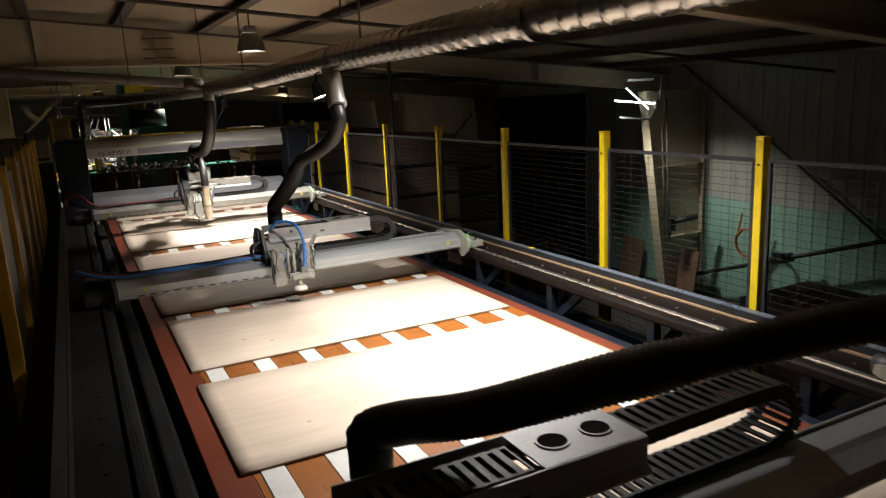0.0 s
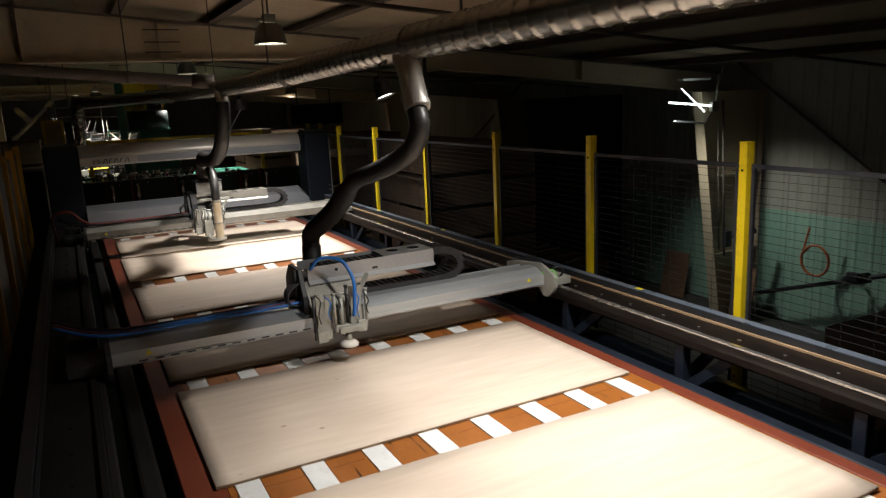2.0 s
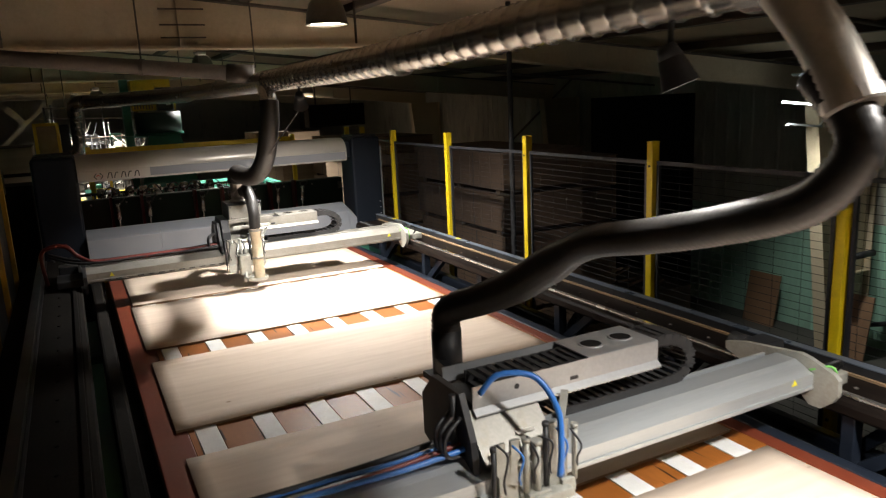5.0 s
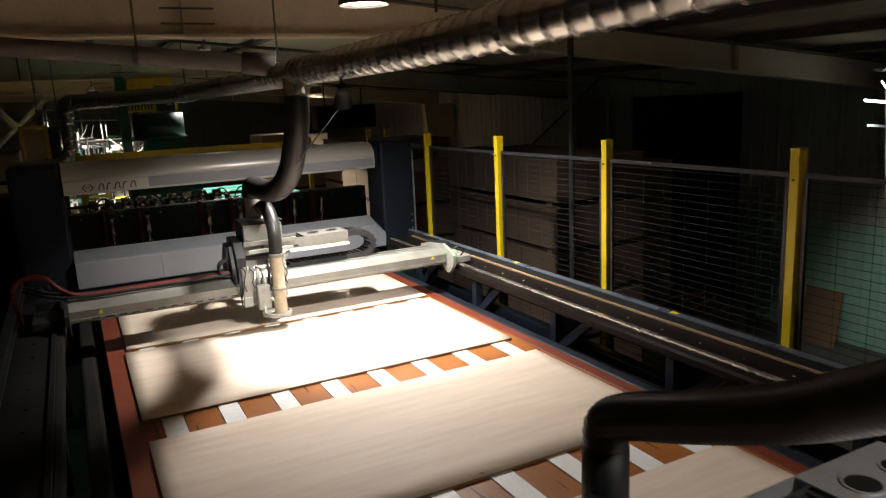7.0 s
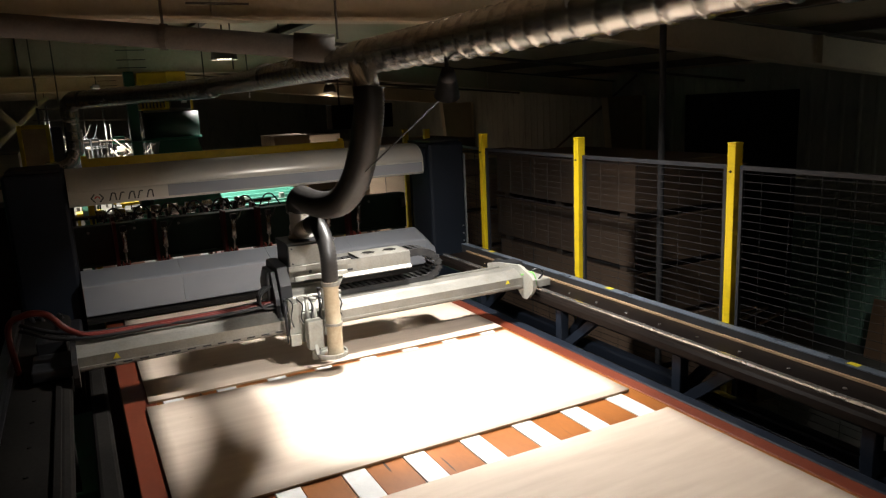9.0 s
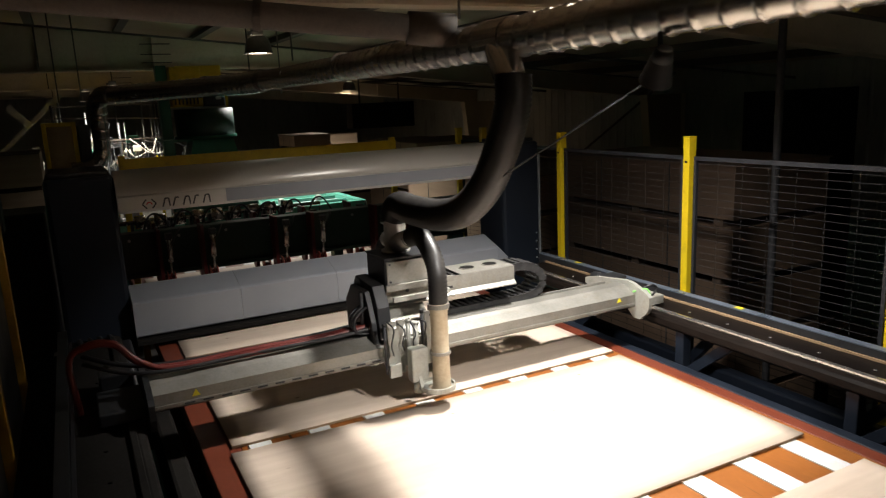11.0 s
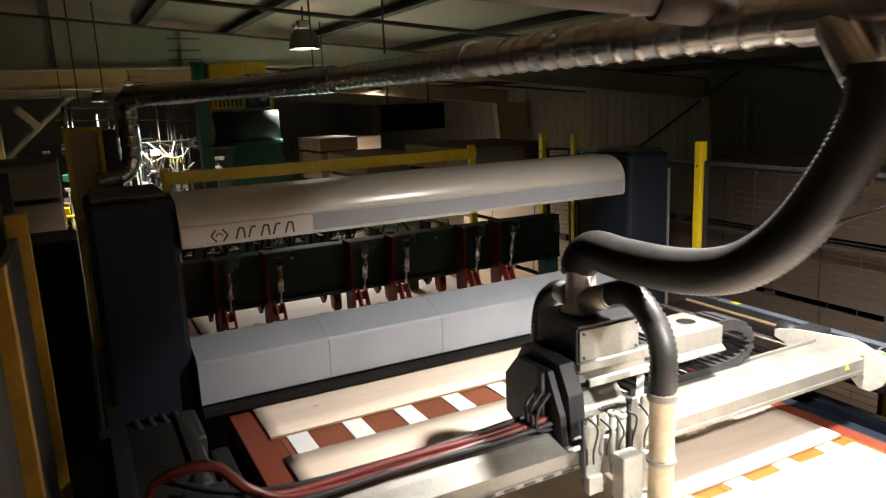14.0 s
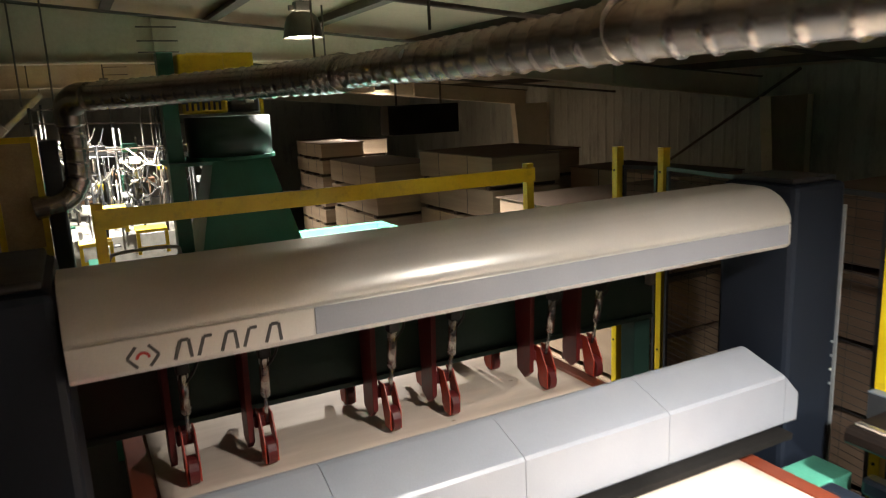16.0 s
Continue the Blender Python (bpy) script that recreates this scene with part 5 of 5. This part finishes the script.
stack(5.04, 6.28, 22.2, 24.6, 1.53, 0.40)
stack(5.80, 7.02, 19.5, 21.95, 1.76, 0.42)
stack(7.85, 9.2, 21.8, 24.2, 1.60)
stack(6.6, 8.6, 30.0, 32.4, 1.60, 0.40)
stack(8.0, 9.3, 18.0, 20.5, 1.4)

# ---------------------------------------------------------------- along the east wall


def frame_column(y, x_top, x_foot, label):
    """Tapered portal column: upright outer flange by the wall, sloping inner flange, a web between."""
    c = thing("building_column", (11.6, y, LOW), label, "column", "portal columns", "structure")
    slope = (x_foot - x_top) / (1.9 - LOW)
    x_head = x_top - slope * 0.55
    part("web", hull((prism, [(x_foot + 0.014, LOW), (11.93, LOW), (11.93, 2.45), (x_head + 0.014, 2.45)], "y", y - 0.006, y + 0.006)), GIRDER, c)
    part("inner_flange", hull((prism, [(x_foot, LOW), (x_foot + 0.013, LOW), (x_head + 0.013, 2.45), (x_head, 2.45)], "y", y - 0.11, y + 0.11)), GIRDER, c)
    part("outer_flange", hull((box, 11.932, 11.95, y - 0.11, y + 0.11, LOW, 2.45)), GIRDER, c)
    part("foot_plate", hull((box, x_foot - 0.06, 11.96, y - 0.14, y + 0.14, LOW, LOW + 0.02)), PURLIN, c)
    for z in (-0.6, 0.9):
        part("stiffener", hull((box, x_top + slope * (1.9 - z) + 0.02, 11.92, y - 0.10, y - 0.008, z, z + 0.012)), GIRDER, c)
    return c


col = frame_column(11.1, 10.36, 10.93, "pale tapered steel building column with conduit")
part("conduit", hull((cyl, (10.90, 10.9, -0.62), (10.72, 10.9, 2.3), 0.022, None, 8), (cyl, (10.80, 10.94, -0.5), (10.66, 10.94, 1.9), 0.014, None, 8)), PURLIN, col)
part("switch_box", hull((box, 10.80, 10.95, 10.78, 10.875, -0.42, -0.12, 0.01), (cyl, (10.93, 10.8, -0.22), (11.36, 10.6, -0.14), 0.055, None, 12)), BLACKSTEEL, col)
tub = thing("work_light", (10.1, 11.0, 2.2), "broken fluorescent work light with two crossed bright tubes", "lamp")
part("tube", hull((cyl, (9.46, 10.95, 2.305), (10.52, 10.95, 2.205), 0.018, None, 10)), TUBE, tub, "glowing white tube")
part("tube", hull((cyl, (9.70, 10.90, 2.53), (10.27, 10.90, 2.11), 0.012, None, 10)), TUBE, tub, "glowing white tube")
part("reflector", hull((prism, [(10.93, 2.66), (11.02, 2.66), (11.06, 2.70), (10.89, 2.70)], "x", 9.74, 10.40)), ALU_SHEET, tub)
part("lower_arm", hull((bar, (9.62, 10.97, 1.98), (10.38, 10.97, 1.90), 0.05, 0.03)), ALU_SHEET, tub)
part("holder", hull((box, 10.47, 10.62, 10.90, 11.0, 2.10, 2.28, 0.01), (cyl, (10.60, 10.95, 2.28), (10.66, 10.95, 2.75), 0.02, None, 8), (cyl, (10.34, 10.97, 1.90), (10.55, 10.96, 2.12), 0.014, None, 8)), CASTING, tub)
# Added spot for the light on wall and column; its true source is unknown.
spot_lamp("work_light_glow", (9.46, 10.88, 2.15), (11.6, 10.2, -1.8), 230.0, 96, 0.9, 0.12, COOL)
for y in (18.9, 26.7):
    frame_column(y, 10.9, 11.3, "pale steel building column against the wall")
for i, (a, b) in enumerate((((11.85, 11.6, 3.0), (11.85, 5.5, -1.2)), ((11.85, 19.0, 2.9), (11.85, 25.8, -1.0)))):
    br = thing("wall_brace", ((Vector(a) + Vector(b)) / 2)[:], "dark steel cross brace rod on the wall", "brace", "wall braces")
    part("rod", hull((cyl, a, b, 0.03, None, 8)), PURLIN, br)
pl = thing("pipe_run", (11.5, 9.0, -1.2), "sloping black pipe with a valve along the green wall", "pipe")
part("pipe", hull((cyl, (11.55, 11.3, -1.62), (11.55, 6.4, 0.05), 0.04, None, 10)), BLACKSTEEL, pl)
part("valve", hull((cyl, (11.55, 8.9, -0.80), (11.55, 8.5, -0.66), 0.09, None, 12), (box, 11.4, 11.5, 8.6, 8.8, -0.75, -0.6, 0.01)), BLACKSTEEL, pl)
hz = thing("air_hose_coil", (11.5, 9.45, -0.85), "coiled orange air hose hanging on the wall pipe", "hose")
part("coil", hull((sweep, curve([(11.45, 9.55, 0.05), (11.45, 9.62, -0.25)] + [(11.45 - 0.02 * k / 8, 9.40 + 0.26 * math.cos(0.4 + 2 * math.pi * k / 8), -0.52 + 0.27 * math.sin(0.4 + 2 * math.pi * k / 8)) for k in range(18)], 6), 0.02, 8)), ORANGEHOSE, hz)
for x, y, w, h, tilt in ((11.52, 12.85, 0.68, 0.97, 0.18), (11.2, 10.80, 0.5, 1.05, 0.2)):
    bd = thing("leaning_board", (x, y, LOW), "brown board leaning against the wall", "board", "leaning boards")
    bm = bmesh.new()
    prism(bm, [(x, LOW + 0.004), (x + 0.025, LOW + 0.0), (x + 0.025 + tilt, LOW + h), (x + tilt, LOW + h + 0.006)], "y", y - w / 2, y + w / 2)
    part("board", bm, BROWNBOARD, bd)
for x0, x1, y0, y1, zt in ((9.0, 10.6, 5.2, 7.5, -0.75), (8.6, 9.8, 12.9, 14.6, -0.9)):
    cr = thing("dark_crate", ((x0 + x1) / 2, (y0 + y1) / 2, LOW), "dark brown crate with loose scrap on top", "crate", "crates by the wall")
    part("body", hull((box, x0, x1, y0, y1, LOW, zt, 0.01)), STICKER, cr)
    for k in range(6):
        part("scrap", hull((bar, (x0 + 0.2, y0 + 0.3 * k + 0.2, zt + 0.04), (x0 + 0.9, y0 + 0.3 * k + 0.4 - 0.1 * (k % 3), zt + 0.05 + 0.05 * (k % 2)), 0.05, 0.04)), BROWNBOARD, cr)
# Near-black sheet added where the bay is only dark.
dk = thing("dark_bay_sheet", (9.5, 15.0, LOW), "near-black sheet standing in for the shade of the unlit bay", "partition", kind="structure")
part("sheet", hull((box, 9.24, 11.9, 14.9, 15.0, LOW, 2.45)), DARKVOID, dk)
pole = thing("roof_pole", (4.74, 10.9, LOW), "thin grey pipe post from floor to roof", "post")
part("pipe", hull((cyl, (4.74, 10.9, LOW), (4.74, 10.9, roof(4.74)), 0.03, None, 10)), WIRE, pole)
scr = thing("hung_panel", (8.0, 26.5, 2.2), "black rectangular unit heater hung under the roof", "heater")
part("case", hull((box, 7.1, 9.0, 26.3, 26.8, 1.85, 2.55, 0.02)), DARKVOID, scr)
for x in (7.4, 8.6):
    part("hanger", hull((box, x, x + 0.04, 26.5, 26.54, 2.55, roof(x))), PURLIN, scr)

# ---------------------------------------------------------------- near side, west of the line
wf = thing("west_fence", (-0.47, 8.0, DECK), "grimy orange fence posts, dimmed by colour, with black infill panels", "fence")
WY = [5.0, 6.17, 7.35, 8.52, 9.70, 10.87, 12.05]
for y in WY:
    p = part("post", hull((box, -0.51, -0.43, y - 0.035, y + 0.035, DECK, 2.21, 0.004)), OCHRE, wf, "grimy orange ochre square post, dimness put into its colour")
    part("bracket", hull((box, -0.53, -0.515, y - 0.03, y + 0.03, 2.05, 2.26, 0.003)), BLACKSTEEL, p)
for a, b in zip(WY, WY[1:]):
    part("infill_panel", hull((box, -0.50, -0.47, a + 0.05, b - 0.05, 0.1, 2.12, 0.004)), BLACKSTEEL, wf)
jb = thing("junction_box", (-0.62, 13.2, 2.05), "small black junction box with green indicator lights", "box")
part("body", hull((box, -0.66, -0.50, 13.1, 13.3, 1.75, 2.02, 0.01)), BLACKSTEEL, jb)
for k in range(3):
    part("indicator", hull((cyl, (-0.58 + 0.03 * k, 13.099, 1.90), (-0.58 + 0.03 * k, 13.093, 1.90), 0.007, None, 8)), GREENLED, jb, "green indicator light")
part("pole", hull((box, -0.62, -0.56, 13.31, 13.37, DECK, 2.3)), BLACKSTEEL, jb)
dc = thing("drive_cabinet", (-0.85, 14.5, DECK), "wide black drive cabinet in shade", "cabinet")
part("body", hull((box, -1.5, -0.27, 14.2, 14.8, DECK, 1.75, 0.02)), BLACKSTEEL, dc)
for x in (-1.1, -0.68):
    part("door_seam", hull((box, x, x + 0.006, 14.194, 14.199, 0.1, 1.7)), DARKVOID, dc)
gl = thing("guard_cabinet", (-0.09, 17.35, DECK), "yellow framed guard door with a murky window", "guard")
for x in (-0.28, 0.05):
    part("upright", hull((box, x, x + 0.05, 17.32, 17.38, DECK, 2.48, 0.004)), YELLOW, gl)
for z in (2.43, 1.50):
    part("crossbar", hull((box, -0.23, 0.05, 17.325, 17.375, z, z + 0.05, 0.004)), YELLOW, gl)
part("window_panel", hull((box, -0.23, 0.05, 17.345, 17.355, DECK, 2.43)), WINDOW, gl)
cab = thing("control_cabinet", (0.18, 17.5, DECK), "tall black control cabinet", "cabinet")
part("body", hull((box, 0.105, 0.245, 17.30, 17.8, DECK, 2.44, 0.02)), BLACKSTEEL, cab)
sb = thing("west_column", (-1.7, 27.0, LOW), "pale building column with a white knee brace", "column", kind="structure")
part("shaft", hull((box, -1.95, -1.5, 26.8, 27.2, LOW, 4.1)), GIRDER, sb)
part("knee", hull((bar, (-1.5, 27.0, 1.70), (-0.02, 27.0, 3.08), 0.10, 0.10)), WALLWHITE, sb)
part("tie", hull((bar, (-1.14, 26.9, 2.83), (-0.74, 26.9, 2.36), 0.10, 0.16)), WALLWHITE, sb)
tb = thing("teal_side_beam", (0.12, 8.0, 0.4), "teal painted junction beam under the near runway", "beam")
for y0, y1 in ((7.4, 10.2), (10.4, 11.6), (2.6, 7.2)):
    part("beam", hull((box, 0.02, 0.20, y0, y1, 0.42, 0.56, 0.008)), TEAL, tb)

# ---------------------------------------------------------------- lit work area far down the hall
far = thing("far_machine_line", (0.8, 31.0, LOW), "cluttered brightly lit machine line far down the hall", "machine")
rnd = random.Random(11)
part("base", hull((box, -0.4, 3.0, 27.0, 34.0, LOW, 0.1, 0.02)), DUSTYALU, far)
for k in range(95):
    x, y, z = rnd.uniform(-0.9, 2.9), rnd.uniform(25.0, 33.0), 0.1 + 1.9 * rnd.random() ** 1.8
    w, h = rnd.uniform(0.06, 0.36), rnd.uniform(0.04, 0.22)
    part("cover", hull((box, x - w / 2, x + w / 2, y, y + w, max(0.1, z - h), z, 0.012), (cyl, (x, y + w / 2, max(0.1, z - h - 0.3)), (x, y + w / 2, max(0.12, z - h)), 0.02, None, 8)), rnd.choice((ALU_SHEET, DUSTYALU, YELLOW, WHITEPLASTIC, BLACKSTEEL, CASTING, DUSTYALU, GREEN, BROWNBOARD, WALLWHITE)), far)
for x, z in ((0.55, 0.95), (0.25, 0.35), (1.2, 0.5)):
    part("machine_guard", hull((box, x, x + 0.55, 24.4, 24.9, z, z + 0.06, 0.01), (box, x, x + 0.06, 24.4, 24.46, z - 0.4, z, 0.005), (box, x + 0.49, x + 0.55, 24.4, 24.46, z - 0.4, z, 0.005), (box, x + 0.06, x + 0.49, 24.41, 24.43, z - 0.32, z - 0.26)), YELLOW, far, "yellow machine guard frame")
for k in range(44):
    x, y = rnd.uniform(-0.4, 2.9), rnd.uniform(25.5, 32.0)
    part("stand_pipe", hull((cyl, (x, y, 0.1), (x, y, rnd.uniform(1.2, 3.2)), rnd.uniform(0.010, 0.03), None, 8)), rnd.choice((BRIGHTSTEEL, BLACKSTEEL, PURLIN, BLACKSTEEL)), far)
for k in range(40):
    x, y, z = rnd.uniform(-0.3, 2.4), rnd.uniform(25.5, 31.0), rnd.uniform(0.9, 2.2)
    part("hose", hull((sweep, curve([(x, y, z), (x + 0.2, y, z - rnd.uniform(0.1, 0.4)), (x + 0.45, y, z - rnd.uniform(0.1, 0.4)), (x + 0.6, y, z + rnd.uniform(-0.1, 0.2))], 5), rnd.uniform(0.012, 0.025), 6)), rnd.choice((WALLWHITE, BLACKSTEEL, BRIGHTSTEEL)), far)
for k in range(12):
    y, z = rnd.uniform(26.0, 32.0), rnd.uniform(1.5, 2.9)
    part("cross_pipe", hull((cyl, (-0.4, y, z), (2.9, y, z + rnd.uniform(-0.15, 0.15)), 0.016, None, 8)), rnd.choice((PURLIN, BLACKSTEEL, BRIGHTSTEEL)), far)
# The third lamp is unseen, added to light the stacks and east wall.
for x, y, share in ((1.05, 25.2, 0.65), (0.6, 29.0, 0.75), (7.5, 27.5, 0.6)):
    high_bay(x, y, 2.95)
    spot_lamp("far_bay_light", (x, y, 2.92), (x, y, 0), share * FAR_WATTS, 140, 0.6, 0.12, (1.0, 0.94, 0.84))
# Added stack, to hide the bright far area left of the guard.
stack(-1.7, -0.42, 19.0, 20.2, 2.05, 0.46, DECK)
ps = thing("pallet_stack", (-1.6, 24.0, LOW), "stack of pale boards by the far column", "plywood stack")
part("board_pack", hull((box, -2.4, -0.9, 23.5, 24.6, LOW + 0.1, 1.6, 0.01)), STACKPLY, ps)
part("bearer", hull((box, -2.4, -0.9, 23.6, 23.7, LOW, LOW + 0.099)), STICKER, ps)


def motions():
    """Nothing in the hall moves while the camera passes: gantries, heads and sheets all rest."""


motions()
